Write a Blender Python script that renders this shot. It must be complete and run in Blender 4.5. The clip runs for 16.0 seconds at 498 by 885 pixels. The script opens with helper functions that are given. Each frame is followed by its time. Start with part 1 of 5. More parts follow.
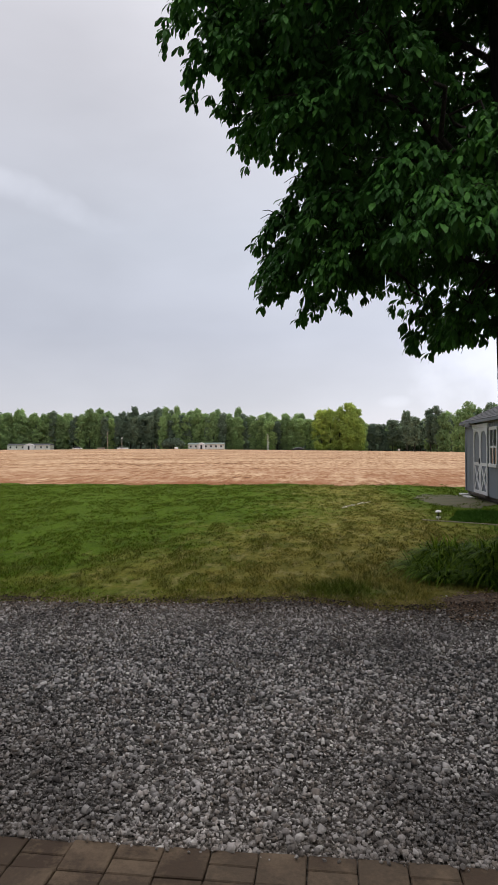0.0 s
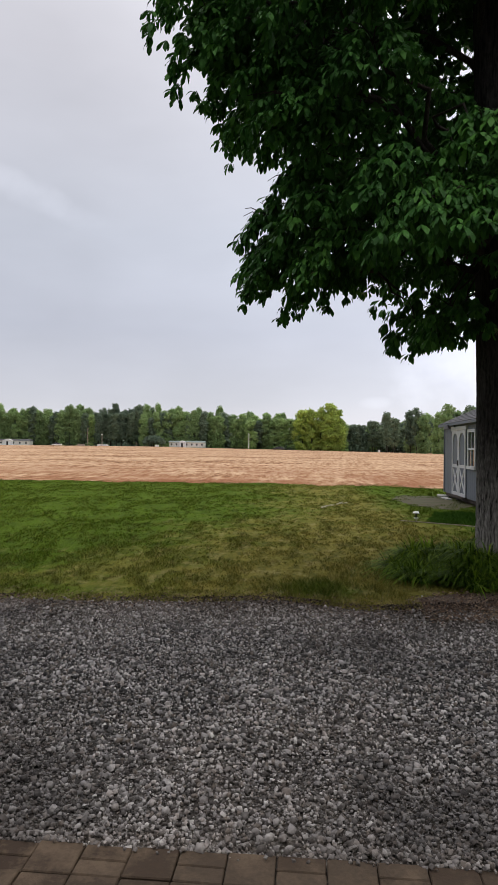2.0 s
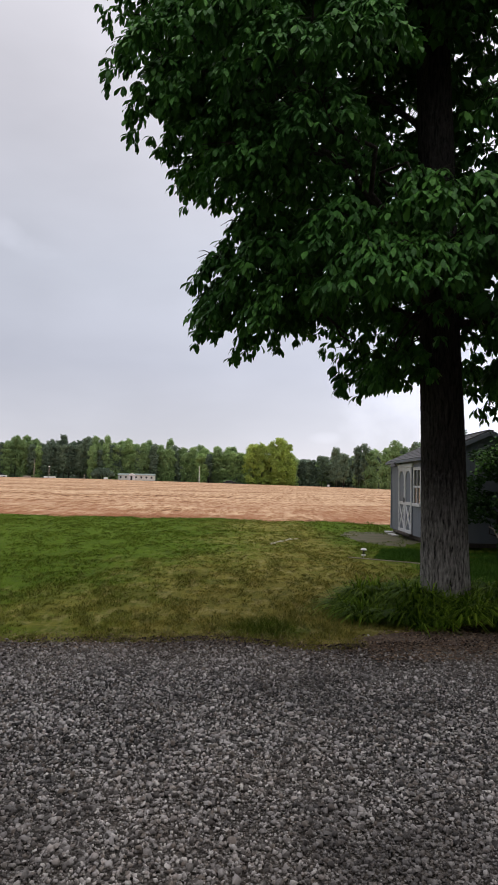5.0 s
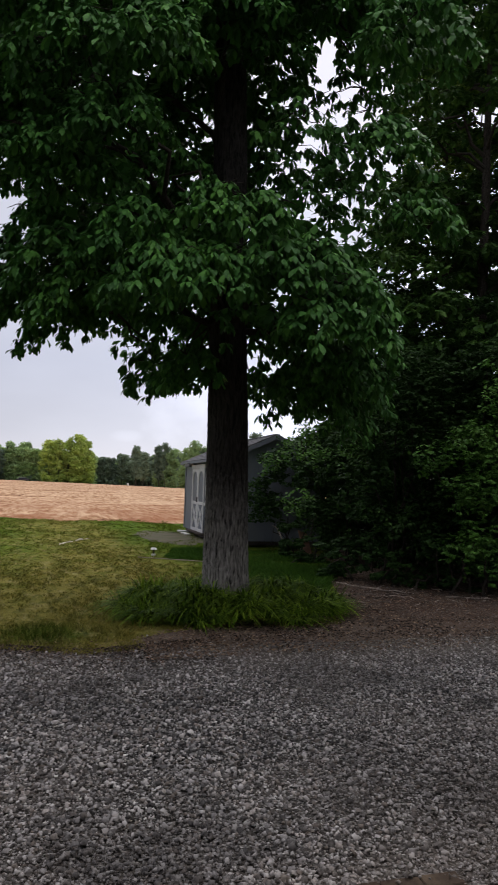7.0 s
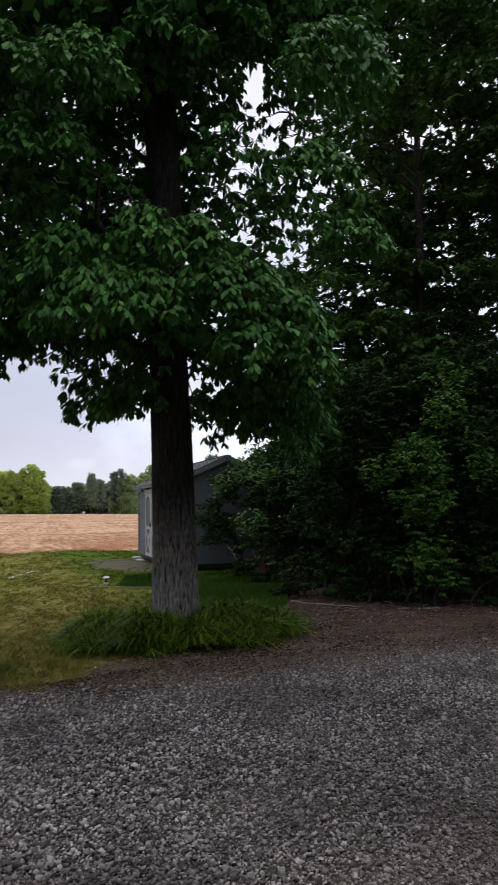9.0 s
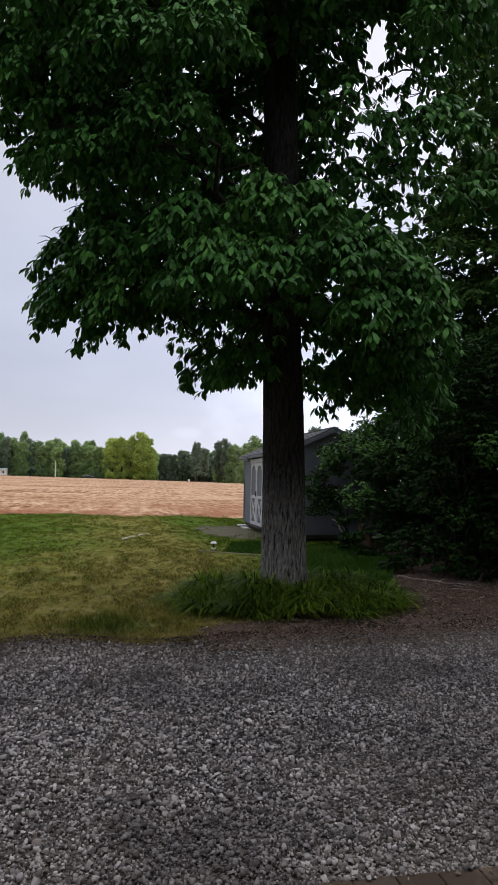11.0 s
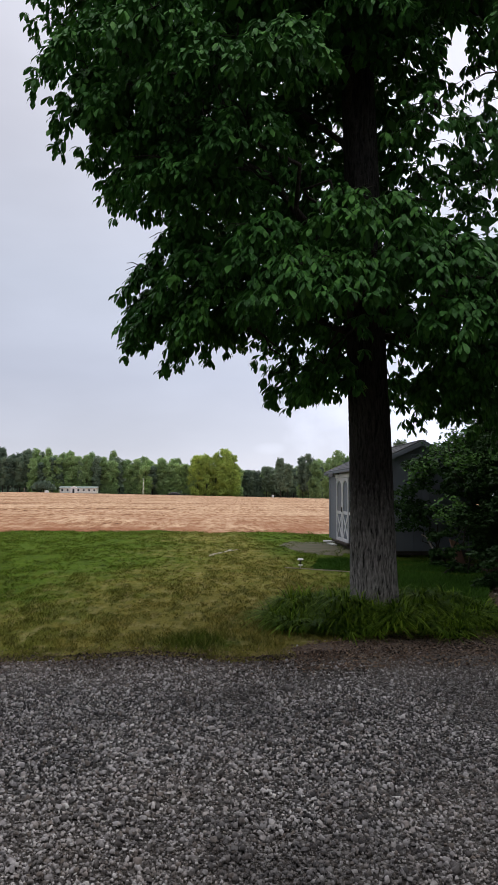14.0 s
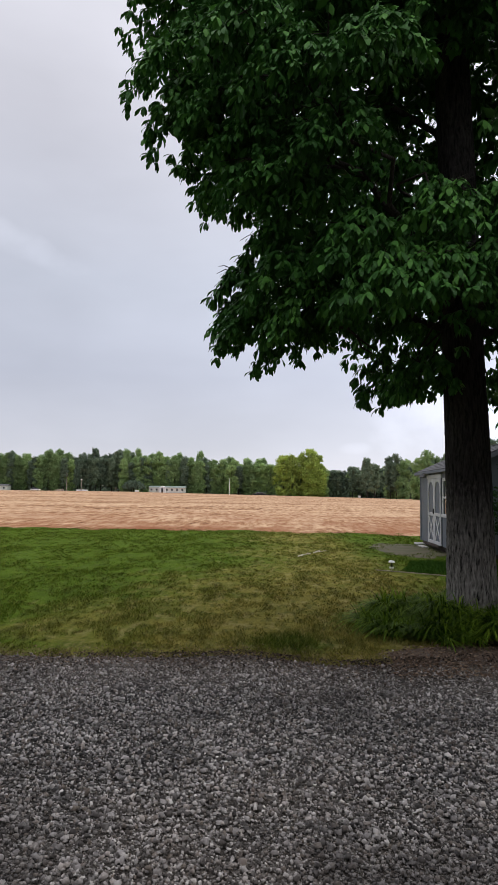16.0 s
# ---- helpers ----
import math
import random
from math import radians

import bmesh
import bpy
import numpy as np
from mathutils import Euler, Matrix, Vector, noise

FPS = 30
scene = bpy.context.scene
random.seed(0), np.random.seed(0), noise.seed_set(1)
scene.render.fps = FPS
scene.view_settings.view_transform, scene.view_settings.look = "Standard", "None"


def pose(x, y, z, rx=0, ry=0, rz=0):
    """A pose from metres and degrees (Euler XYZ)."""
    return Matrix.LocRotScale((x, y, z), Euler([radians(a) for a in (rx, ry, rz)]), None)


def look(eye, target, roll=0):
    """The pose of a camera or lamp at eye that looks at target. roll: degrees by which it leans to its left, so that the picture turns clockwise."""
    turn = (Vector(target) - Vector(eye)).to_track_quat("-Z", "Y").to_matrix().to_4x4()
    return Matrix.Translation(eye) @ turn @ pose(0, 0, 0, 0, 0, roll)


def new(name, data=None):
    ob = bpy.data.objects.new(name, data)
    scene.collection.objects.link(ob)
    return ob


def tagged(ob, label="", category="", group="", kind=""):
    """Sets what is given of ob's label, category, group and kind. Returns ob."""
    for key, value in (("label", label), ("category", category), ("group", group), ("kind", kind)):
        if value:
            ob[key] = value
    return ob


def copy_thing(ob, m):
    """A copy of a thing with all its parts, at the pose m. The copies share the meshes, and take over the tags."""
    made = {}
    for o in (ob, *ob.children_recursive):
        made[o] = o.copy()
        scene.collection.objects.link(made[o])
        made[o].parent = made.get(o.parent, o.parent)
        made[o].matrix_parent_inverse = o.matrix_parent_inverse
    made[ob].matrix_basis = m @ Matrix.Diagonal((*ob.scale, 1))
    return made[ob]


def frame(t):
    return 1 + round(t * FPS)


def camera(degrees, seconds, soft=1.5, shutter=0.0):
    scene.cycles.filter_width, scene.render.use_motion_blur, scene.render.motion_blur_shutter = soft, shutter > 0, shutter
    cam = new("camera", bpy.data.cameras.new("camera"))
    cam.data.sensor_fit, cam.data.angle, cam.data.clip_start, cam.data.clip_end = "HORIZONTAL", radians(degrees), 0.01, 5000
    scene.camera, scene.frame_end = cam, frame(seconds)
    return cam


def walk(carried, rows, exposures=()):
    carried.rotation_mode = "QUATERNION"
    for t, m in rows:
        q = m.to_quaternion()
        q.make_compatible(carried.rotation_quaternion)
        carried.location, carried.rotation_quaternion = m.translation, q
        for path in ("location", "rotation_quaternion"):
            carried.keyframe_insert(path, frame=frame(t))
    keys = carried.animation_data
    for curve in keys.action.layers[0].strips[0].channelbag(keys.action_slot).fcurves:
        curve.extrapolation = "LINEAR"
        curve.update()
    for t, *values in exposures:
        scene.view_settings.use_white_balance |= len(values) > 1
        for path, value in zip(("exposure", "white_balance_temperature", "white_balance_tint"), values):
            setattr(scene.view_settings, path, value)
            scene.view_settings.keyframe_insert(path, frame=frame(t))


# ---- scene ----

cam = camera(41.0, 16.0, soft=1.0, shutter=0.3)
PATH = [
    (0, (0.302, 2.272, 1.407), (0.106, 4.262, 1.426), -0.3),
    (0.5, (0.3, 2.278, 1.411), (0.11, 4.269, 1.429), 0.9),
    (1, (0.309, 2.279, 1.406), (0.144, 4.272, 1.43), 1.2),
    (1.5, (0.308, 2.281, 1.401), (0.156, 4.276, 1.422), 0.6),
    (2, (0.318, 2.295, 1.4), (0.179, 4.29, 1.416), 0.6),
    (2.5, (0.318, 2.288, 1.395), (0.193, 4.284, 1.392), 0.6),
    (3, (0.322, 2.31, 1.395), (0.222, 4.307, 1.398), 0.7),
    (5.5, (0.323, 2.212, 1.46), (0.426, 4.204, 1.595), 1.5),
    (6, (0.363, 2.195, 1.461), (0.76, 4.151, 1.588), 1.7),
    (6.5, (0.426, 2.184, 1.47), (0.931, 4.115, 1.598), 2.5),
    (7, (0.478, 2.214, 1.475), (1.068, 4.12, 1.606), 1.9),
    (7.5, (0.531, 2.215, 1.478), (1.296, 4.056, 1.63), 1.7),
    (8, (0.577, 2.232, 1.5), (1.442, 4.023, 1.708), -0.2),
    (8.5, (0.567, 2.183, 1.483), (1.434, 3.974, 1.69), -1.5),
    (9, (0.613, 2.186, 1.476), (1.325, 4.044, 1.671), -1.0),
    (11.5, (0.503, 2.206, 1.449), (0.901, 4.164, 1.545), 1.1),
    (12, (0.503, 2.223, 1.451), (0.871, 4.187, 1.537), 1.1),
    (12.5, (0.496, 2.215, 1.466), (0.835, 4.182, 1.59), 1.0),
    (13, (0.485, 2.218, 1.475), (0.714, 4.198, 1.632), -0.5),
    (13.5, (0.487, 2.217, 1.47), (0.669, 4.202, 1.627), 0.2),
    (14, (0.486, 2.216, 1.466), (0.658, 4.202, 1.62), 0.4),
    (14.5, (0.466, 2.221, 1.461), (0.572, 4.212, 1.609), 0.3),
    (15, (0.445, 2.228, 1.462), (0.471, 4.223, 1.591), 0.7),
    (15.5, (0.423, 2.238, 1.475), (0.374, 4.233, 1.606), 1.0),
    (16, (0.416, 2.238, 1.474), (0.333, 4.23, 1.626), 0.7),
]
walk(cam, [(t, look(eye, target, roll)) for t, eye, target, roll in PATH],
     [(0, -0.03, 6760, 11), (3, -0.02, 6760, 12), (5.5, -0.07, 6740, 13), (7, -0.07, 6620, 14), (9, -0.06, 6440, 15), (11.5, -0.08, 6400, 14), (14, -0.05, 6460, 12.5), (16, -0.03, 6620, 12)])

# ---------- sky and light ----------
SUN_EL, SUN_AZ = 38.0, 60.0  # degrees; azimuth from +y towards +x


def build_world():
    w = bpy.data.worlds.new("overcast_sky")
    scene.world = w
    w.use_nodes = True
    nt = w.node_tree
    nt.nodes.clear()
    N, L = nt.nodes.new, nt.links.new
    sky = N("ShaderNodeTexSky")
    sky.sky_type, sky.sun_disc = "NISHITA", False
    sky.sun_elevation, sky.sun_rotation = radians(SUN_EL), radians(SUN_AZ)
    co = N("ShaderNodeTexCoord")
    sep = N("ShaderNodeSeparateXYZ")
    L(co.outputs["Generated"], sep.inputs[0])
    # cloud deck: brightness by height above the horizon
    ramp = N("ShaderNodeValToRGB")
    e = ramp.color_ramp.elements
    e[0].position, e[0].color = 0.0, (0.67, 0.675, 0.73, 1)
    e[1].position, e[1].color = 1.0, (1.95, 1.95, 2.02, 1)
    for p, c in ((0.07, (0.58, 0.61, 0.695, 1)), (0.17, (0.52, 0.56, 0.665, 1)), (0.30, (0.545, 0.59, 0.69, 1)), (0.50, (0.64, 0.66, 0.74, 1)), (0.66, (0.76, 0.775, 0.85, 1)), (0.82, (1.25, 1.26, 1.33, 1))):
        k = e.new(p)
        k.color = c
    L(sep.outputs["Z"], ramp.inputs[0])
    # thin spot in the cloud over the far right
    glow = N("ShaderNodeMapRange")
    glow.inputs["From Min"].default_value, glow.inputs["From Max"].default_value = -0.3, 0.55
    glow.inputs["To Min"].default_value, glow.inputs["To Max"].default_value = 0.86, 1.30
    L(sep.outputs["X"], glow.inputs["Value"])
    nz = N("ShaderNodeTexNoise")
    nz.inputs["Scale"].default_value, nz.inputs["Detail"].default_value, nz.inputs["Roughness"].default_value = 2.6, 4.0, 0.5
    mp = N("ShaderNodeMapping")
    mp.inputs["Scale"].default_value = (1.0, 1.0, 2.6)
    mp.inputs["Rotation"].default_value = (0.0, radians(14), 0.0)
    L(co.outputs["Generated"], mp.inputs[0])
    L(mp.outputs[0], nz.inputs["Vector"])
    wisp = N("ShaderNodeMapRange")
    wisp.inputs["From Min"].default_value, wisp.inputs["From Max"].default_value = 0.35, 0.75
    wisp.inputs["To Min"].default_value, wisp.inputs["To Max"].default_value = 0.955, 1.12
    L(nz.outputs["Fac"], wisp.inputs["Value"])
    m1 = N("ShaderNodeMath")
    m1.operation = "MULTIPLY"
    L(glow.outputs[0], m1.inputs[0])
    L(wisp.outputs[0], m1.inputs[1])
    # the sky behind the patio, out of view, is dimmed to shade facing sides
    rear_dim = N("ShaderNodeMapRange")
    rear_dim.inputs["From Min"].default_value, rear_dim.inputs["From Max"].default_value = -0.50, 0.35
    rear_dim.inputs["To Min"].default_value, rear_dim.inputs["To Max"].default_value = 0.82, 1.0
    L(sep.outputs["Y"], rear_dim.inputs["Value"])
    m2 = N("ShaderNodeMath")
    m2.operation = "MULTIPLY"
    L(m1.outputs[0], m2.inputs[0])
    L(rear_dim.outputs[0], m2.inputs[1])
    # a torn pale streak and a small puff of nearer cloud over the field
    last = m2.outputs[0]
    for at, along, long, wide, much in (((-0.40, 0.847, 0.352), (0.86, 0.44, -0.29), 0.15, 0.024, 0.17), ((0.116, 0.991, 0.068), (1.0, -0.117, 0.0), 0.026, 0.010, 0.10), ((0.32, 0.94, 0.10), (0.95, -0.32, 0.0), 0.17, 0.13, 0.28)):
        at, along = Vector(at).normalized(), Vector(along).normalized()
        up = at.cross(along).normalized()
        size = []
        for way, far in ((along, long), (up, wide)):
            d = N("ShaderNodeVectorMath")
            d.operation = "DOT_PRODUCT"
            d.inputs[1].default_value = way / far
            L(co.outputs["Generated"], d.inputs[0])
            o = N("ShaderNodeMath")
            o.operation, o.inputs[1].default_value = "SUBTRACT", at.dot(way) / far
            L(d.outputs["Value"], o.inputs[0])
            q = N("ShaderNodeMath")
            q.operation = "MULTIPLY"
            L(o.outputs[0], q.inputs[0])
            L(o.outputs[0], q.inputs[1])
            size.append(q)
        total = N("ShaderNodeMath")
        L(size[0].outputs[0], total.inputs[0])
        L(size[1].outputs[0], total.inputs[1])
        torn = N("ShaderNodeTexNoise")
        torn.inputs["Scale"].default_value, torn.inputs["Detail"].default_value = 14.0, 4.0
        L(co.outputs["Generated"], torn.inputs["Vector"])
        ragged = N("ShaderNodeMath")
        ragged.operation, ragged.inputs[1].default_value, ragged.inputs[2].default_value = "MULTIPLY_ADD", 2.4, -1.2
        L(torn.outputs["Fac"], ragged.inputs[0])
        edge = N("ShaderNodeMath")
        L(total.outputs[0], edge.inputs[0])
        L(ragged.outputs[0], edge.inputs[1])
        soft = N("ShaderNodeMapRange")
        soft.interpolation_type = "SMOOTHSTEP"
        soft.inputs["From Min"].default_value, soft.inputs["From Max"].default_value = 1.3, -0.2
        soft.inputs["To Min"].default_value, soft.inputs["To Max"].default_value = 1.0, 1.0 + much
        L(edge.outputs[0], soft.inputs["Value"])
        more = N("ShaderNodeMath")
        more.operation = "MULTIPLY"
        L(last, more.inputs[0])
        L(soft.outputs[0], more.inputs[1])
        last = more.outputs[0]
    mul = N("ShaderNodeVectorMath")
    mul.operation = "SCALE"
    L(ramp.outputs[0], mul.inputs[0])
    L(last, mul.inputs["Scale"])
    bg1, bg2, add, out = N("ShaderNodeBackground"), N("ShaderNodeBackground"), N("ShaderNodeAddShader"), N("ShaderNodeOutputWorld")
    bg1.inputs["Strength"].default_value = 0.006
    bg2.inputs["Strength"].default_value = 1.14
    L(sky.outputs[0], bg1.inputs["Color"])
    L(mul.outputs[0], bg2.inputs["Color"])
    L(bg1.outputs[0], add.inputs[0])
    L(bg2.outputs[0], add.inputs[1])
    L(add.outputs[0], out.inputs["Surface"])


build_world()
sun_data = bpy.data.lights.new("sun", "SUN")
sun_data.energy, sun_data.angle, sun_data.color = 0.6, radians(25), (1.0, 0.96, 0.9)
sun = new("sun", sun_data)
_az, _el = radians(SUN_AZ), radians(SUN_EL)
sun.matrix_world = look((0, 0, 30), (-math.sin(_az) * math.cos(_el), -math.cos(_az) * math.cos(_el), 30 - math.sin(_el)))


# ---------- materials ----------
class Mat:
    """A small builder for node materials."""

    def __init__(self, name, rough=0.8, spec=0.3, metal=0.0):
        self.m = bpy.data.materials.new(name)
        self.m.use_nodes = True
        self.nt = self.m.node_tree
        self.b = self.nt.nodes["Principled BSDF"]
        self.b.inputs["Roughness"].default_value = rough
        self.b.inputs["Specular IOR Level"].default_value = spec
        self.b.inputs["Metallic"].default_value = metal
        self.h = None

    def node(self, kind, **inputs):
        n = self.nt.nodes.new("ShaderNode" + kind)
        for k, v in inputs.items():
            self.put(v, n.inputs[k.replace("_", " ")])
        return n

    def put(self, v, socket):
        if isinstance(v, bpy.types.NodeSocket):
            self.nt.links.new(v, socket)
        else:
            socket.default_value = v

    def coord(self, scale=(1, 1, 1), world=False, rot=(0, 0, 0)):
        src = self.node("NewGeometry").outputs["Position"] if world else self.node("TexCoord").outputs["Object"]
        return self.node("Mapping", Vector=src, Scale=scale, Rotation=rot).outputs[0]

    def noise(self, scale, vec, detail=4.0, rough=0.55):
        return self.node("TexNoise", Vector=vec, Scale=scale, Detail=detail, Roughness=rough).outputs["Fac"]

    def ramp(self, fac, *stops):
        n = self.node("ValToRGB", Fac=fac)
        e = n.color_ramp.elements
        while len(e) < len(stops):
            e.new(0.5)
        for k, (p, c) in zip(e, stops):
            k.position, k.color = p, (*c, 1) if len(c) == 3 else c
        return n.outputs[0]

    def step(self, fac, lo, hi, a=0.0, b=1.0):
        return self.node("MapRange", Value=fac, From_Min=lo, From_Max=hi, To_Min=a, To_Max=b).outputs[0]

    def math(self, op, a, b):
        n = self.nt.nodes.new("ShaderNodeMath")
        n.operation = op
        self.put(a, n.inputs[0])
        self.put(b, n.inputs[1])
        return n.outputs[0]

    def mix(self, fac, a, b, blend="MIX"):
        n = self.nt.nodes.new("ShaderNodeMix")
        n.data_type, n.blend_type = "RGBA", blend
        self.put(fac, n.inputs[0])
        for v, s in ((a, n.inputs[6]), (b, n.inputs[7])):
            self.put((*v, 1) if isinstance(v, tuple) and len(v) == 3 else v, s)
        return n.outputs[2]

    def island(self):
        return self.node("NewGeometry").outputs["Random Per Island"]

    def chance(self):
        return self.node("ObjectInfo").outputs["Random"]

    def colour(self, c):
        self.put((*c, 1) if isinstance(c, tuple) and len(c) == 3 else c, self.b.inputs["Base Color"])
        return self

    def bump(self, height, strength=0.4, distance=0.01):
        n = self.node("Bump", Height=height, Strength=strength, Distance=distance)
        if self.h:
            self.put(self.h, n.inputs["Normal"])
        self.h = n.outputs[0]
        self.put(self.h, self.b.inputs["Normal"])
        return self

    def rough(self, v):
        self.put(v, self.b.inputs["Roughness"])
        return self

    def thin(self, colour, amount=0.35):
        """Light that comes through a leaf."""
        t = self.node("BsdfTranslucent", Color=colour)
        mx = self.node("MixShader", Fac=amount)
        self.nt.links.new(self.b.outputs[0], mx.inputs[1])
        self.nt.links.new(t.outputs[0], mx.inputs[2])
        self.nt.links.new(mx.outputs[0], self.nt.nodes["Material Output"].inputs["Surface"])
        return self


def leaf_mat(name, dark, mid, light, rough=0.42, through_it=0.3, gloss=0.35, by_tree=False):
    a = Mat(name, rough, gloss)
    big = a.noise(0.9, a.coord(world=True), 2.0)
    k = a.math("ADD", a.math("MULTIPLY", a.island(), 0.5), a.math("MULTIPLY", big, 0.6))
    if by_tree:
        k = a.math("ADD", a.math("MULTIPLY", a.chance(), 0.75), a.math("MULTIPLY", a.island(), 0.25))
    c = a.ramp(k, (0.15, dark), (0.55, mid), (0.95, light))
    a.colour(c)
    return a.thin(c, through_it).m


def lawn_mat(name, blades=False):
    a = Mat(name, 0.9, 0.04)
    w = a.coord(world=True)
    p1 = a.noise(0.22, w, 3.0)
    p2 = a.noise(1.3, w, 5.0, 0.65)
    fine = a.noise(16.0, w, 6.0, 0.75)
    sep = a.node("SeparateXYZ", Vector=w)
    # the lawn is fresher away from the drive, towards -x
    fresh = a.math("ADD", a.step(sep.outputs["X"], 0.9, -3.2, -0.04, 0.66), a.step(sep.outputs["Y"], 9.2, 17.5, -0.26, 0.12))
    # darker green by the hedge stands for the shade on the grass there
    fresh = a.math("ADD", fresh, a.step(sep.outputs["X"], 2.2, 3.6, 0.0, 0.55))
    k = a.math("ADD", a.math("ADD", a.math("MULTIPLY", p1, 0.75), a.math("ADD", a.math("MULTIPLY", p2, 0.85), a.math("MULTIPLY", a.noise(5.5, w, 4.0, 0.7), 0.40))), fresh)
    # one lush patch at the corner of the drive
    spot = a.node("VectorMath", Vector=w)
    spot.operation = "DISTANCE"
    spot.inputs[1].default_value = (0.62, 8.95, 0.0)
    lush = a.step(a.math("ADD", spot.outputs["Value"], a.math("ADD", a.math("MULTIPLY", p2, 0.6), a.math("MULTIPLY", a.noise(9.0, w, 4.0, 0.75), 0.9))), 1.35, 0.95)
    k = a.math("SUBTRACT", a.math("ADD", k, a.math("MULTIPLY", lush, 0.7)), 0.75)
    grass = a.mix(fine, (0.033, 0.072, 0.004), (0.132, 0.208, 0.014))
    dry = a.mix(fine, (0.118, 0.106, 0.018), (0.345, 0.305, 0.072))
    c = a.mix(a.step(k, 0.16, 0.64), dry, grass)
    c = a.mix(a.math("MULTIPLY", lush, 0.4), c, (0.045, 0.068, 0.010))
    # darker tufts, straw and thin bare spots
    c = a.mix(a.step(a.noise(2.6, a.coord((1, 0.4, 1), True), 4.0, 0.7), 0.48, 0.60, 0.0, 0.32), c, (0.036, 0.062, 0.008))
    c = a.mix(a.step(a.noise(6.5, a.coord((1, 0.4, 1), True), 4.0, 0.7), 0.50, 0.62, 0.0, 0.40), c, (0.030, 0.046, 0.008))
    c = a.mix(a.step(a.noise(11.0, a.coord((1, 0.5, 1), True), 3.0, 0.6), 0.57, 0.66, 0.0, 0.40), c, (0.038, 0.048, 0.010))
    straw = a.math("MULTIPLY", a.step(a.noise(5.2, a.coord((1, 0.45, 1), True, (0, 0, 0.2)), 5.0, 0.7), 0.52, 0.63, 0.0, 0.5), a.step(k, 0.75, 0.35, 0.15, 1.0))
    c = a.mix(straw, c, (0.36, 0.31, 0.13))
    if blades:
        r = a.island()
        c = a.mix(a.step(r, 0.55, 1.0, 0.0, 0.50), c, (0.32, 0.30, 0.085))
        c = a.mix(a.step(r, 0.40, 0.0, 0.0, 0.55), c, (0.026, 0.040, 0.007))
    a.colour(c)
    if not blades:
        a.bump(fine, 0.9, 0.05).bump(p2, 0.5, 0.08)
    return a.m


def drive_tint(a, w):
    """Brown dust along the edges and wheel tracks of cleaner blue-grey stone."""
    sep = a.node("SeparateXYZ", Vector=w)
    wav = a.math("MULTIPLY", a.math("SUBTRACT", a.noise(0.8, w, 4.0), 0.5), 1.6)
    y = a.math("ADD", sep.outputs["Y"], wav)
    brown = a.math("MAXIMUM", a.step(y, 6.9, 8.3), a.math("MAXIMUM", a.step(y, 5.6, 4.6, 0.0, 0.5), a.step(sep.outputs["Y"], 4.85, 4.62, 0.0, 0.95)))
    return a.math("MINIMUM", a.math("ADD", brown, a.step(a.noise(0.7, a.coord((1, 1, 1), True, (0, 0, 0.5)), 4.0), 0.48, 0.68, 0.0, 0.5)), 1.0)


def gravel_sheet_mat():
    a = Mat("gravel_bed", 0.9, 0.15)
    w = a.coord(world=True)
    v = a.node("TexVoronoi", Vector=w, Scale=62.0)
    shade = a.node("SeparateColor", Color=v.outputs["Color"]).outputs[0]
    c = a.ramp(shade, (0.0, (0.012, 0.011, 0.010)), (0.55, (0.062, 0.058, 0.054)), (0.88, (0.22, 0.21, 0.196)), (1.0, (0.34, 0.33, 0.32)))
    c = a.mix(a.math("MULTIPLY", drive_tint(a, w), 0.45), c, (0.200, 0.168, 0.140))
    a.colour(c)
    return a.bump(v.outputs["Distance"], 1.0, 0.02).m


def stone_mat():
    a = Mat("crushed_stone", 0.75, 0.25)
    w = a.coord(world=True)
    r = a.island()
    base = a.ramp(r, (0.0, (0.018, 0.018, 0.019)), (0.34, (0.105, 0.101, 0.098)), (0.62, (0.37, 0.354, 0.346)), (0.84, (0.54, 0.516, 0.498)), (1.0, (0.76, 0.73, 0.70)))
    warm = a.step(a.math("FRACT", a.math("MULTIPLY", r, 37.0), 0.0), 0.62, 0.92, 0.0, 0.45)
    base = a.mix(warm, base, (0.32, 0.255, 0.20))
    c = a.mix(a.math("MULTIPLY", drive_tint(a, w), 0.30), base, (0.410, 0.350, 0.300))
    c = a.mix(a.math("MULTIPLY", a.noise(90.0, w), 0.35), c, (0.05, 0.048, 0.047))
    # damp stretches of the drive
    c = a.mix(a.step(a.noise(1.1, a.coord((1, 1, 1), True, (0, 0, 1.1)), 5.0, 0.65), 0.47, 0.64, 0.0, 0.62), c, (0.030, 0.029, 0.030))
    # two broad darker brown areas near the patio
    blotch = a.noise(1.6, w, 4.0, 0.6)
    for place, size, much in (((3.3, 4.6, 0.0), 1.9, 0.55), ((-1.2, 5.0, 0.0), 0.9, 0.5)):
        d = a.node("VectorMath", Vector=w)
        d.operation = "DISTANCE"
        d.inputs[1].default_value = place
        c = a.mix(a.step(a.math("ADD", d.outputs["Value"], a.math("MULTIPLY", blotch, size)), size * 1.5, size * 0.7, 0.0, much), c, (0.058, 0.048, 0.041))
    a.colour(c)
    return a.bump(a.noise(130.0, w), 0.4, 0.004).m


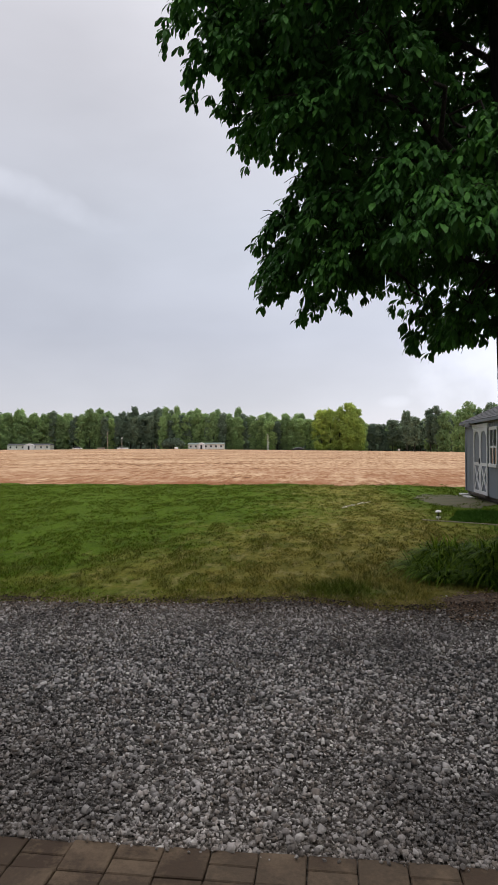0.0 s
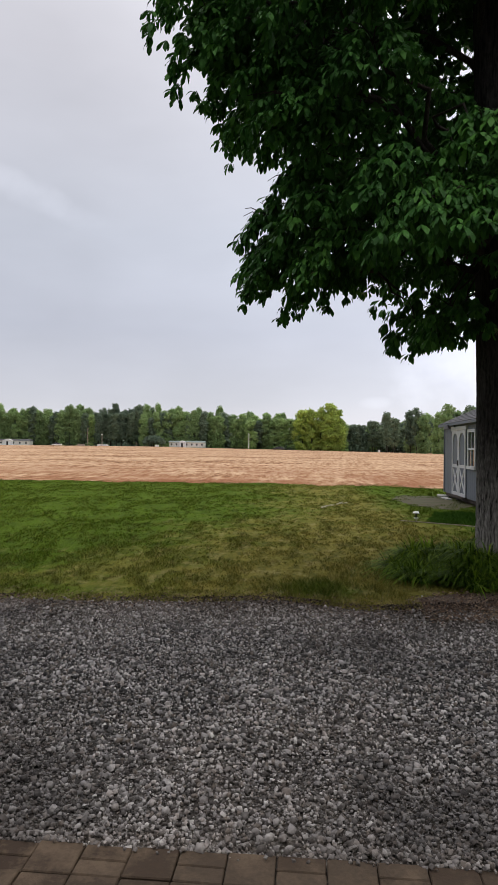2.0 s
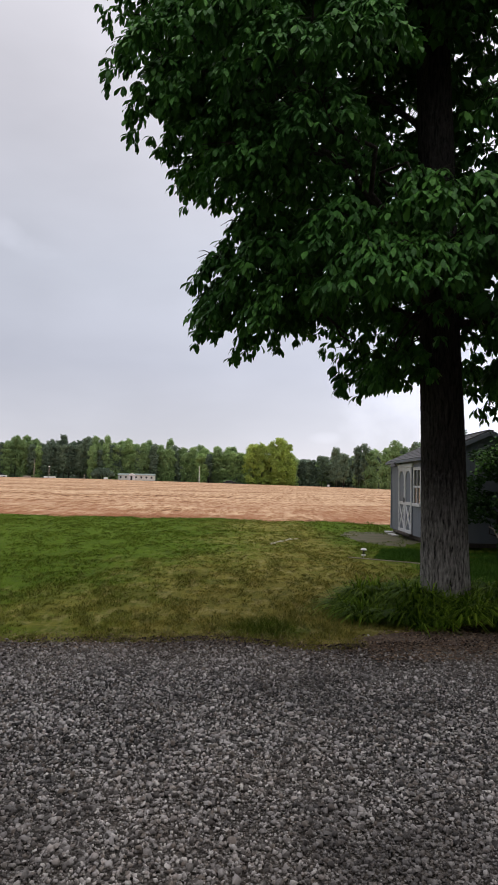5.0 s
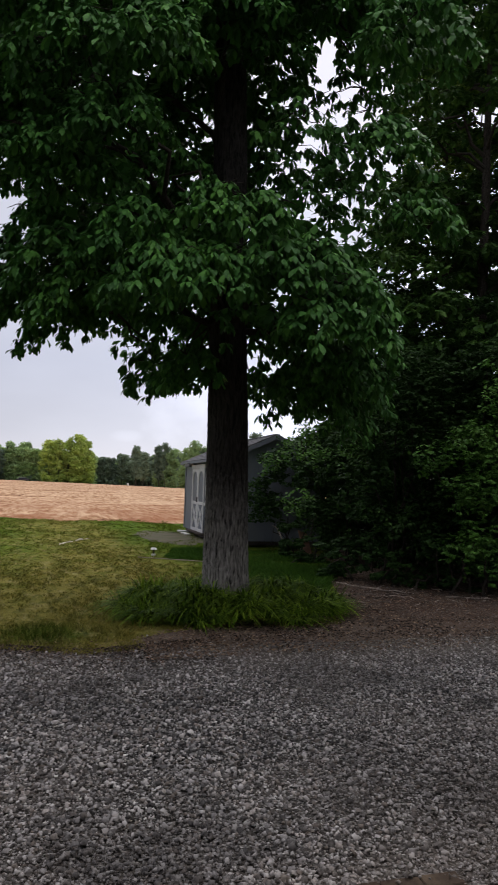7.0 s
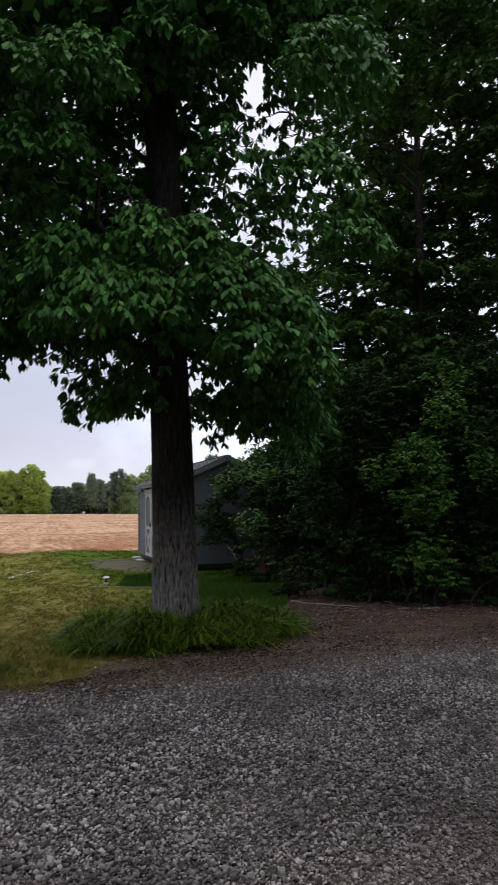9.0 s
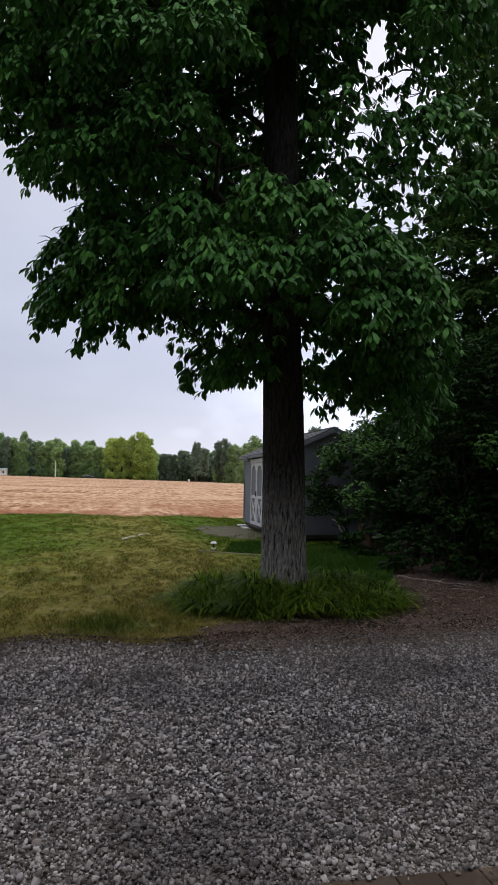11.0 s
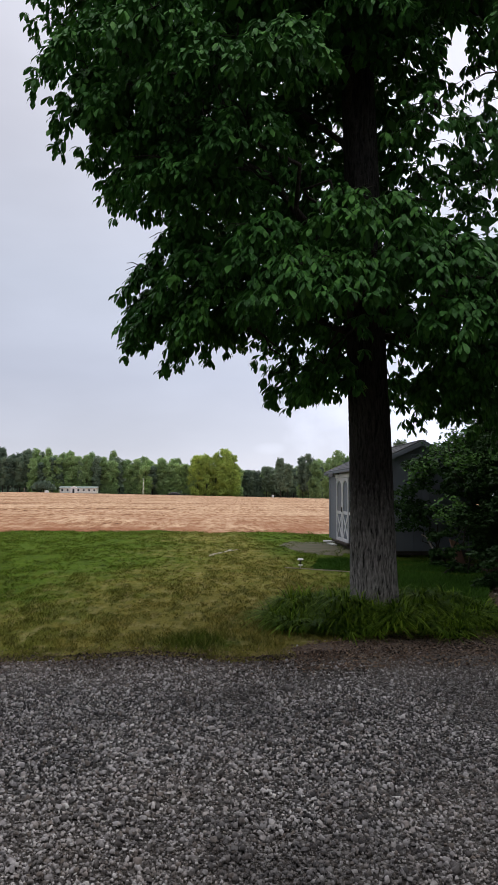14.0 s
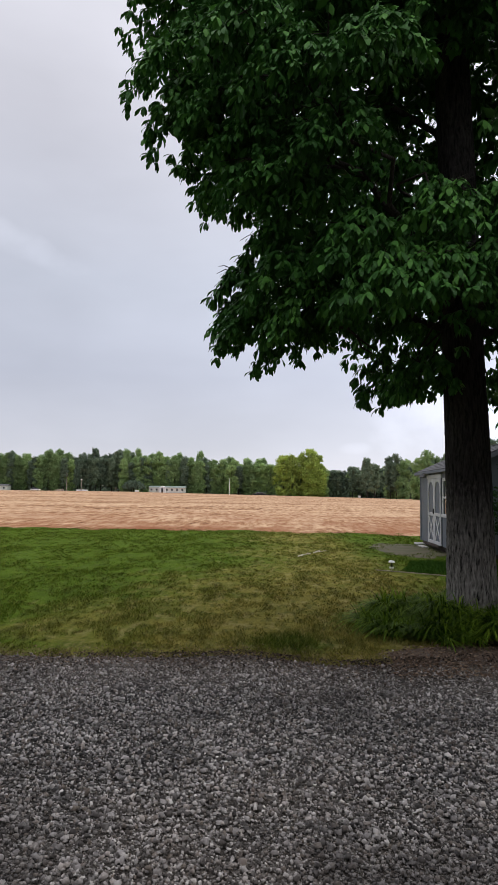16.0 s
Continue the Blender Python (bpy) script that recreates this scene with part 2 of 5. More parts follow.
def bark_mat(name="oak_bark", light=(0.100, 0.088, 0.078), dark=(0.017, 0.015, 0.013), scale=1.0, weathered=False):
    a = Mat(name, 0.92, 0.12)
    warp = a.node("Mapping", Vector=a.node("TexNoise", Vector=a.coord(), Scale=5.0 * scale, Detail=2.0).outputs["Color"], Scale=(0.07, 0.07, 0.0)).outputs[0]
    add = a.node("VectorMath", Vector=a.coord())
    add.operation = "ADD"
    a.put(warp, add.inputs[1])
    v = a.node("Mapping", Vector=add.outputs[0], Scale=(10.5 * scale, 10.5 * scale, 1.2 * scale)).outputs[0]
    n1 = a.noise(4.5, v, 5.0, 0.6)
    n2 = a.noise(18.0, a.coord(), 5.0, 0.6)
    pt = a.step(a.node("NewGeometry").outputs["Pointiness"], 0.44, 0.56)
    k = a.math("ADD", a.math("MULTIPLY", n1, 0.88), a.math("MULTIPLY", pt, 0.12))
    c = a.ramp(k, (0.38, dark), (0.50, tuple(0.5 * p + 0.5 * q for p, q in zip(light, dark))), (0.66, light))
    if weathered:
        # pale weathered plates on the lowest metre; the darker bark above stands for shade
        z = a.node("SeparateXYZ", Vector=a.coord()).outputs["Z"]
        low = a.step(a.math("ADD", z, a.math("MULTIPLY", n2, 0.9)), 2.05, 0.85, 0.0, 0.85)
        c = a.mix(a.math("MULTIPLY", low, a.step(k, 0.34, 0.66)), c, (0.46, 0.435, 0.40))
    c = a.mix(a.step(n2, 0.55, 0.75, 0.0, 0.25), c, (0.09, 0.092, 0.08))
    a.colour(c)
    return a.bump(n1, 0.9, 0.03).bump(n2, 0.4, 0.008).m


def paint_mat(name, colour, rough=0.6, grain=14.0, dirt=(0.2, 0.18, 0.15), amount=0.25, stretch=(1, 1, 0.25)):
    a = Mat(name, rough, 0.3)
    v = a.coord(stretch)
    n1, n2 = a.noise(2.2, v, 4.0), a.noise(grain, v, 5.0, 0.65)
    c = a.mix(a.step(n1, 0.42, 0.8, 0.0, amount), colour, dirt)
    c = a.mix(a.step(n2, 0.5, 0.85, 0.0, amount * 0.6), c, dirt)
    a.colour(c)
    return a.bump(n2, 0.25, 0.004).m


def field_mat():
    a = Mat("crop_stubble", 0.95, 0.1)
    w = a.coord(world=True)
    row = a.coord((1, 1, 1), world=True, rot=(0, 0, radians(ROW_AZ)))
    bands = a.noise(1.0, a.node("Mapping", Vector=row, Scale=(0.018, 0.10, 0.0)).outputs[0], 5.0, 0.65)
    lines = a.step(a.noise(1.0, a.node("Mapping", Vector=row, Scale=(1.7, 0.010, 0.0)).outputs[0], 2.0, 0.5), 0.32, 0.68)
    patch_ = a.noise(1.0, a.coord((0.30, 0.13, 1.0), True), 6.0, 0.75)
    fine = a.step(a.noise(1.0, a.coord((3.4, 0.65, 1.0), True), 4.0, 0.7), 0.25, 0.75)
    streak = a.step(a.noise(1.0, a.coord((0.085, 0.30, 1.0), True), 8.0, 0.80), 0.30, 0.70)
    k = a.math("ADD", a.math("ADD", a.math("MULTIPLY", bands, 0.38), a.math("ADD", a.math("MULTIPLY", fine, 0.37), a.math("MULTIPLY", streak, 0.29))), a.math("ADD", a.math("MULTIPLY", lines, 0.08), a.math("MULTIPLY", patch_, 0.20)))
    c = a.ramp(k, (0.47, (0.11, 0.047, 0.022)), (0.545, (0.26, 0.128, 0.062)), (0.625, (0.40, 0.226, 0.120)), (0.75, (0.62, 0.43, 0.27)))
    front = a.step(a.math("ADD", a.node("SeparateXYZ", Vector=w).outputs["Y"], a.math("MULTIPLY", patch_, 16.0)), 60.0, 36.0, 0.0, 0.85)
    c = a.mix(a.math("MULTIPLY", front, a.step(patch_, 0.40, 0.56)), c, (0.27, 0.105, 0.045))
    a.colour(c)
    return a.bump(fine, 0.8, 0.08).m


ROW_AZ = 4.8
M_LAWN = lawn_mat("lawn_turf")
M_BLADE = lawn_mat("lawn_blades", True)
M_BED = gravel_sheet_mat()
M_STONE = stone_mat()
# oak bark coloured near-black for the crown's shade on the upper trunk
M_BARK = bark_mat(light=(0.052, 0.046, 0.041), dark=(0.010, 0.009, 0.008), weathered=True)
M_BARK_DARK = bark_mat("rough_dark_bark", (0.065, 0.054, 0.045), (0.014, 0.011, 0.010), 1.3)
M_TWIG = bark_mat("twig_bark", (0.12, 0.10, 0.085), (0.03, 0.025, 0.02), 3.0)
M_OAK = leaf_mat("oak_leaf", (0.020, 0.066, 0.014), (0.048, 0.150, 0.030), (0.120, 0.310, 0.052), 0.5, 0.13, 0.16)
# hedge leaves coloured darker for shade, wood leaves lighter as lit foliage
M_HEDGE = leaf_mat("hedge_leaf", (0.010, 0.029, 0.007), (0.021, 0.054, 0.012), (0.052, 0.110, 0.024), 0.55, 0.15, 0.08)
M_TREE = leaf_mat("wood_leaf", (0.014, 0.042, 0.010), (0.040, 0.098, 0.019), (0.105, 0.205, 0.040), 0.55, 0.22, 0.10)
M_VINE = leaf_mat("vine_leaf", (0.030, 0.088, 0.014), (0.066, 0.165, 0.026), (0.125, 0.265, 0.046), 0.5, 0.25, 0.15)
M_LIME = leaf_mat("lit_yellow_leaf", (0.060, 0.120, 0.016), (0.130, 0.230, 0.032), (0.220, 0.340, 0.060), 0.5, 0.35, 0.15)
M_CLUMP = leaf_mat("strap_leaf", (0.008, 0.022, 0.002), (0.076, 0.150, 0.010), (0.300, 0.430, 0.044), 0.6, 0.3, 0.07)
M_COVER = leaf_mat("cover_and_shaded_blade", (0.020, 0.052, 0.008), (0.042, 0.104, 0.013), (0.085, 0.180, 0.024), 0.7, 0.2, 0.04)
# far foliage coloured paler than real leaves to imitate distance haze
M_FAR = leaf_mat("hazed_foliage", (0.225, 0.325, 0.150), (0.315, 0.440, 0.190), (0.420, 0.560, 0.230), 0.8, 0.42, 0.1, True)
M_FAR_DARK = leaf_mat("hazed_pine", (0.145, 0.200, 0.145), (0.185, 0.250, 0.170), (0.230, 0.300, 0.195), 0.85, 0.3, 0.1, True)
M_FAR_BRIGHT = leaf_mat("hazed_fresh_foliage", (0.36, 0.45, 0.130), (0.46, 0.56, 0.150), (0.56, 0.65, 0.180), 0.8, 0.5, 0.1, True)
M_FIELD = field_mat()
M_SIDING = paint_mat("grey_siding", (0.150, 0.168, 0.198), 0.65)
M_WHITE = paint_mat("white_trim", (0.58, 0.58, 0.59), 0.55)
M_SHINGLE = paint_mat("grey_shingle", (0.095, 0.095, 0.10), 0.9, 40.0, (0.07, 0.07, 0.07), 0.5, (1, 1, 1))


# ---------- mesh helpers ----------
def mesh_from(name, verts, faces, mat, smooth=False):
    me = bpy.data.meshes.new(name)
    me.from_pydata(np.asarray(verts).tolist() if isinstance(verts, np.ndarray) else verts, [], faces.tolist() if isinstance(faces, np.ndarray) else faces)
    me.materials.append(mat)
    if smooth:
        me.shade_smooth()
    return me


def soup(name, verts, faces, mat):
    """A mesh from arrays of vertices and of faces with one count of corners."""
    me = bpy.data.meshes.new(name)
    v, f = np.ascontiguousarray(verts, np.float32), np.ascontiguousarray(faces, np.int32)
    k = f.shape[1]
    me.vertices.add(len(v))
    me.vertices.foreach_set("co", v.ravel())
    me.loops.add(f.size)
    me.loops.foreach_set("vertex_index", f.ravel())
    me.polygons.add(len(f))
    me.polygons.foreach_set("loop_start", np.arange(0, f.size, k, dtype=np.int32))
    me.update(calc_edges=True)
    me.materials.append(mat)
    return me


def part_mesh(name, me, parent=None, label="", m=None):
    ob = new(name, me)
    if parent is not None:
        ob.parent = parent
    if m is not None:
        ob.matrix_basis = m
    if label:
        ob["label"] = label
    return ob


def part(name, bm, mat, parent=None, label="", m=None, smooth=False):
    me = bpy.data.meshes.new(name)
    bm.to_mesh(me)
    bm.free()
    me.materials.append(mat)
    if smooth:
        me.shade_smooth()
    return part_mesh(name, me, parent, label, m)


def box(lo, hi, bevel=0.0, bm=None):
    bm = bm or bmesh.new()
    lo, hi = Vector(lo), Vector(hi)
    r = bmesh.ops.create_cube(bm, size=1, matrix=Matrix.Translation((lo + hi) / 2) @ Matrix.Diagonal((*(hi - lo), 1)))
    if bevel:
        es = list({e for v in r["verts"] for e in v.link_edges})
        bmesh.ops.bevel(bm, geom=es, offset=bevel, segments=1, affect="EDGES")
    return bm


def tube(points, radii, n=8):
    """Vertices and quads of a tapered tube along points."""
    p, r = np.asarray(points, float), np.asarray(radii, float)
    d = np.gradient(p, axis=0)
    d /= np.linalg.norm(d, axis=1, keepdims=True) + 1e-9
    up = np.where(np.abs(d[:, 2:3]) > 0.9, np.array([[1.0, 0, 0]]), np.array([[0, 0, 1.0]]))
    a = np.cross(d, up)
    a /= np.linalg.norm(a, axis=1, keepdims=True) + 1e-9
    b = np.cross(d, a)
    t = np.linspace(0, 2 * np.pi, n, endpoint=False)
    v = p[:, None] + r[:, None, None] * (np.cos(t)[None, :, None] * a[:, None] + np.sin(t)[None, :, None] * b[:, None])
    i, j = np.meshgrid(np.arange(len(p) - 1), np.arange(n), indexing="ij")
    q = np.stack([i * n + j, i * n + (j + 1) % n, (i + 1) * n + (j + 1) % n, (i + 1) * n + j], -1).reshape(-1, 4)
    return v.reshape(-1, 3), q


def tubes(name, list_of, mat, n=6):
    vs, fs, k = [], [], 0
    for pts, rad in list_of:
        v, f = tube(pts, rad, n)
        vs.append(v)
        fs.append(f + k)
        k += len(v)
    me = soup(name, np.concatenate(vs), np.concatenate(fs), mat)
    me.shade_smooth()
    return me


def unit(v):
    return v / (np.linalg.norm(v, axis=-1, keepdims=True) + 1e-9)


def leaf_soup(name, base, way, face, length, width, mat, rng, full=True):
    """Leaves from base points along way, with the upper side towards face."""
    way = unit(way)
    side = unit(np.cross(way, face))
    nrm = np.cross(side, way)
    l, w = length[:, None], width[:, None]
    if full:
        shape = ((0, 0, 0), (0.36, 0.34, 0.05), (0.36, -0.34, 0.05), (0.74, 0.50, 0.02), (0.74, -0.50, 0.02), (1.0, 0.13, -0.13), (1.0, -0.13, -0.13))
        tri = np.array([(0, 2, 1), (1, 2, 4), (1, 4, 3), (3, 4, 6), (3, 6, 5)])
    else:
        shape = ((0, 0, 0), (0.55, 0.5, 0.03), (1.0, 0.0, -0.08), (0.55, -0.5, 0.03))
        tri = np.array([(0, 1, 2), (0, 2, 3)])
    v = np.stack([base + a * l * way + b * w * side + c * l * nrm for a, b, c in shape], 1)
    f = np.arange(len(base))[:, None, None] * len(shape) + tri[None]
    return soup(name, v.reshape(-1, 3), f.reshape(-1, 3), mat)


def bough_leaves(centres, radii, counts, rng, size, droop=0.6, flat=0.7):
    """Leaf bases, ways and faces for domed boughs of hanging leaves."""
    B, W, F, S = [], [], [], []
    for c, r, k in zip(centres, radii, counts):
        tw = max(3, int(k / 8))
        d = unit(rng.normal(size=(tw, 3)))
        d[:, 2] = np.abs(d[:, 2]) * 0.95 - 0.30
        tip = c + d * r * rng.uniform(0.62, 1.0, (tw, 1)) * np.array([1, 1, flat])
        out = unit(d * np.array([1, 1, 0.35]))
        az = rng.uniform(0, 2 * np.pi, (tw, 8))
        ring = np.stack([np.cos(az), np.sin(az), np.zeros_like(az)], -1)
        way = unit(ring * 0.75 + out[:, None] * 0.55 + np.array([0, 0, -1.0]) * rng.uniform(droop * 0.4, droop * 1.7, (tw, 8, 1)))
        base = tip[:, None] - out[:, None] * rng.uniform(0, 0.25, (tw, 8, 1)) * r
        face = np.array([0, 0, 1.0]) + 0.45 * rng.normal(size=(tw, 8, 3)) + 0.3 * out[:, None]
        B.append(base.reshape(-1, 3)), W.append(way.reshape(-1, 3)), F.append(face.reshape(-1, 3))
        S.append(size * rng.uniform(0.6, 1.2, tw * 8))
    return np.concatenate(B), np.concatenate(W), np.concatenate(F), np.concatenate(S)



def spray_leaves(boughs, rng, size, dense=1.0):
    """Boughs (x, y, z, radius) as thin drooping domes of twig tips, each tip with a whorl of long hanging leaves."""
    B, W, F, S = [], [], [], []
    for c, r in boughs:
        c = np.asarray(c, float)
        tw = max(5, int(dense * (150 * r * r + 6)))
        away = unit(c * np.array([1, 1, 0.0]))
        phi, rho = rng.uniform(0, 2 * np.pi, tw), np.sqrt(rng.uniform(0, 1, tw))
        off = np.stack([np.cos(phi) * rho * r, np.sin(phi) * rho * r, np.zeros(tw)], -1)
        off[:, 2] = r * (0.42 - 0.95 * rho ** 2) - 0.32 * (off @ away) - r * 0.30 * rng.uniform(0, 1, tw) ** 2
        tip = c + off
        out = unit(unit(off * np.array([1, 1, 0.0])) * rho[:, None] + 0.8 * away)
        az = rng.uniform(0, 2 * np.pi, (tw, 1)) + np.linspace(0, 2 * np.pi, 8, endpoint=False)[None] + 0.3 * rng.normal(size=(tw, 8))
        ring = np.stack([np.cos(az), np.sin(az), np.zeros_like(az)], -1)
        fall = rng.uniform(0.35, 1.05, (tw, 8, 1)) + rng.uniform(-0.1, 0.45, (tw, 1, 1))
        way = unit(ring * 0.70 + out[:, None] * 0.42 + np.array([0, 0, -1.0]) * fall)
        base = tip[:, None] - out[:, None] * rng.uniform(0, 0.07, (tw, 8, 1))
        face = np.array([0, 0, 0.85]) + 0.65 * ring + 0.40 * out[:, None] + 0.25 * rng.normal(size=(tw, 8, 3))
        B.append(base.reshape(-1, 3)), W.append(way.reshape(-1, 3)), F.append(face.reshape(-1, 3))
        S.append(size * rng.uniform(0.62, 1.15, tw * 8))
    return np.concatenate(B), np.concatenate(W), np.concatenate(F), np.concatenate(S)


# ---------- ground ----------
def ground_z(x, y):
    """The land is level by the house and climbs a little towards the far wood."""
    k = np.clip((np.asarray(y, float) - 29.0) / 285.0, 0, 1)
    return (1.35 - 1.9 * np.clip((np.asarray(x, float) + 70.0) / 135.0, 0, 1.15)) * k * k * (3 - 2 * k)


def sheet(name, xs, ys, mat, lift=0.0, wobble=0.0):
    X, Y = np.meshgrid(xs, ys)
    Z = ground_z(X, Y) + lift
    if wobble:
        Z = Z + wobble * (np.sin(X * 1.7 + Y * 0.6) * np.sin(Y * 1.1 - X * 0.4))
    v = np.stack([X, Y, Z], -1).reshape(-1, 3)
    n, m = len(xs), len(ys)
    i, j = np.meshgrid(np.arange(m - 1), np.arange(n - 1), indexing="ij")
    f = np.stack([i * n + j, i * n + j + 1, (i + 1) * n + j + 1, (i + 1) * n + j], -1).reshape(-1, 4)
    me = soup(name, v, f, mat)
    me.shade_smooth()
    return new(name, me)


def edge_wave(s, seed, size=0.12):
    r = np.random.default_rng(seed)
    out = np.zeros_like(s)
    for k, a in ((0.9, 1.0), (2.3, 0.6), (5.1, 0.35), (11.0, 0.2)):
        out += a * np.sin(k * s + r.uniform(0, 6.28))
    return size * out


def patch(name, outline, mat, z):
    """A flat patch with the given outline, fanned from its middle."""
    o = np.asarray(outline, float)
    c = o.mean(0)
    v = [(c[0], c[1], z)] + [(p[0], p[1], z) for p in o]
    return new(name, mesh_from(name, v, [(0, k + 1, (k + 1) % len(o) + 1) for k in range(len(o))], mat))


ground = tagged(sheet("ground", np.r_[-1500, -600, -300, np.linspace(-200, 200, 81), 300, 600, 1500], np.r_[-300, -60, np.linspace(-20, 40, 61), np.linspace(45, 330, 58), 400, 700, 2500], M_LAWN, -0.004, 0.0),
                "mown lawn of patchy green and straw-coloured grass", "lawn", kind="structure")


def lumps(u, v, seed):
    """Smooth random values between 0 and 1 over the plane."""
    g = np.random.default_rng(seed).uniform(0, 1, (256, 256))
    i, j = np.floor(u).astype(int), np.floor(v).astype(int)
    a, b = u - i, v - j
    a, b = a * a * (3 - 2 * a), b * b * (3 - 2 * b)
    p = lambda di, dj: g[(i + di) % 256, (j + dj) % 256]  # noqa: E731
    return (p(0, 0) * (1 - a) + p(1, 0) * a) * (1 - b) + (p(0, 1) * (1 - a) + p(1, 1) * a) * b


def lawn_edge(x):
    """Where the gravel drive gives way to grass and litter."""
    x = np.asarray(x, float)
    return 8.28 + 0.18 * np.exp(-((x - 0.1) / 0.45) ** 2) - 0.12 * np.exp(-((x - 1.1) / 0.6) ** 2) + edge_wave(x, 4, 0.035) + np.clip(x - 4.6, 0, 9) * -0.06


PATIO_END = 2.06
xs = np.linspace(-14, 14, 140)
v = [(x, 3.0 if x > PATIO_END else 4.40, 0.002) for x in xs] + [(x, float(y), 0.002) for x, y in zip(xs, lawn_edge(xs))]
drive = tagged(new("gravel_drive", mesh_from("gravel_drive", v, [(k, k + 1, 141 + k, 140 + k) for k in range(139)], M_BED)),
               "bed of fine grey gravel drive under loose stones", "driveway", kind="structure")


def stones(name, count, seed, label):
    rng = np.random.default_rng(seed)
    iv = np.array([(-1, -1, -1), (1, -1, -1), (1, 1, -1), (-1, 1, -1), (-1, -1, 1), (1, -1, 1), (1, 1, 1), (-1, 1, 1)]) * 0.70
    it = np.array([(4, 5, 6), (4, 6, 7), (0, 1, 5), (0, 5, 4), (1, 2, 6), (1, 6, 5), (2, 3, 7), (2, 7, 6), (3, 0, 4), (3, 4, 7)])
    # more room to either side the further it lies from the patio
    y = 3.3 + 5.4 * rng.uniform(0, 1, count) ** 1.0
    lo, hi = -0.3 - (y - 2.2) * 0.52, 1.0 + (y - 2.2) * 1.14
    x = lo + (hi - lo) * rng.uniform(0, 1, count)
    top = lawn_edge(x) + 0.05 + np.where(x > 1.4, 0.55, 0.0) * rng.uniform(0, 1, count) ** 2
    foot = np.where(x > PATIO_END, 3.3, 4.565 - 0.02 * x - 0.05 * rng.uniform(0, 1, count) ** 8)
    inside = (y > foot) & (y < top)
    x, y, top = x[inside], y[inside], top[inside]
    count = len(x)
    thin = rng.uniform(0, 1, count) < np.clip((top - y) / np.where(x > 1.5, 1.5, 0.45), 0.06, 1)
    x, y = x[thin], y[thin]
    n = len(x)
    r = np.clip(rng.lognormal(math.log(0.0062), 0.42, n), 0.0032, 0.0170) * np.interp(y, (4.6, 8.2), (0.98, 0.94)) * np.where(x > 1.6, 0.88, 1.0)
    s = rng.uniform(0.62, 1.25, (n, 3)) * np.array([1, 1, 0.72])
    jit = 0.19 * rng.normal(size=(n, 8, 3))
    p = (iv[None] + jit) * s[:, None] * r[:, None, None]
    a, b = rng.uniform(0, 2 * np.pi, n), rng.uniform(-1.2, 1.2, n)
    ca, sa, cb, sb = np.cos(a), np.sin(a), np.cos(b), np.sin(b)
    px, py, pz = p[..., 0], p[..., 1], p[..., 2]
    py, pz = cb[:, None] * py - sb[:, None] * pz, sb[:, None] * py + cb[:, None] * pz
    px, py = ca[:, None] * px - sa[:, None] * py, sa[:, None] * px + ca[:, None] * py
    z = 0.002 + r * rng.uniform(0.0, 1.25, n) + 0.010 * (np.sin(x * 3.1) * np.sin(y * 2.7) + 1) * 0.5
    z = z + np.where((y < 4.565 - 0.02 * x) & (x < PATIO_END), 0.018, 0.0)
    q = np.stack([px + x[:, None], py + y[:, None], pz + z[:, None]], -1)
    f = np.arange(n)[:, None, None] * 8 + it[None]
    me = soup(name, q.reshape(-1, 3), f.reshape(-1, 3), M_STONE)
    return tagged(new(name, me), label, "gravel", kind="stuff")


stones("gravel", 190000, 7, "loose crushed grey stones on the drive")

# ---------- field ----------
def build_field():
    t = radians(-ROW_AZ)
    rows = np.arange(-170, 150, 0.46)
    along = np.r_[np.linspace(0, 60, 31), np.linspace(66, 290, 40)]
    A, R = np.meshgrid(along, rows, indexing="ij")
    rng = np.random.default_rng(3)
    h = np.where(np.arange(len(rows)) % 2 == 0, 0.014, -0.010) + 0.008 * rng.normal(size=len(rows))
    X = R + A * math.tan(-t)
    base = 28.7 + edge_wave(rows * 0.25, 9, 0.30) + edge_wave(rows * 1.7, 19, 0.42) - np.clip((rows + 1) * 0.25, 0, 1.6)
    Y = base[None] + A
    Z = ground_z(X, Y) + 0.004 + 0.16 * np.clip(A / 8, 0, 1) + h[None] * np.clip(A / 3, 0, 1) + 0.012 * rng.normal(size=A.shape) * np.clip(A / 3, 0, 1)
    n, m = len(rows), len(along)
    i, j = np.meshgrid(np.arange(m - 1), np.arange(n - 1), indexing="ij")
    f = np.stack([i * n + j, i * n + j + 1, (i + 1) * n + j + 1, (i + 1) * n + j], -1).reshape(-1, 4)
    ob = new("field", soup("field", np.stack([X, Y, Z], -1).reshape(-1, 3), f, M_FIELD))
    return tagged(ob, "harvested reddish-tan stubble field with faint crop rows", "field", kind="structure")


build_field()


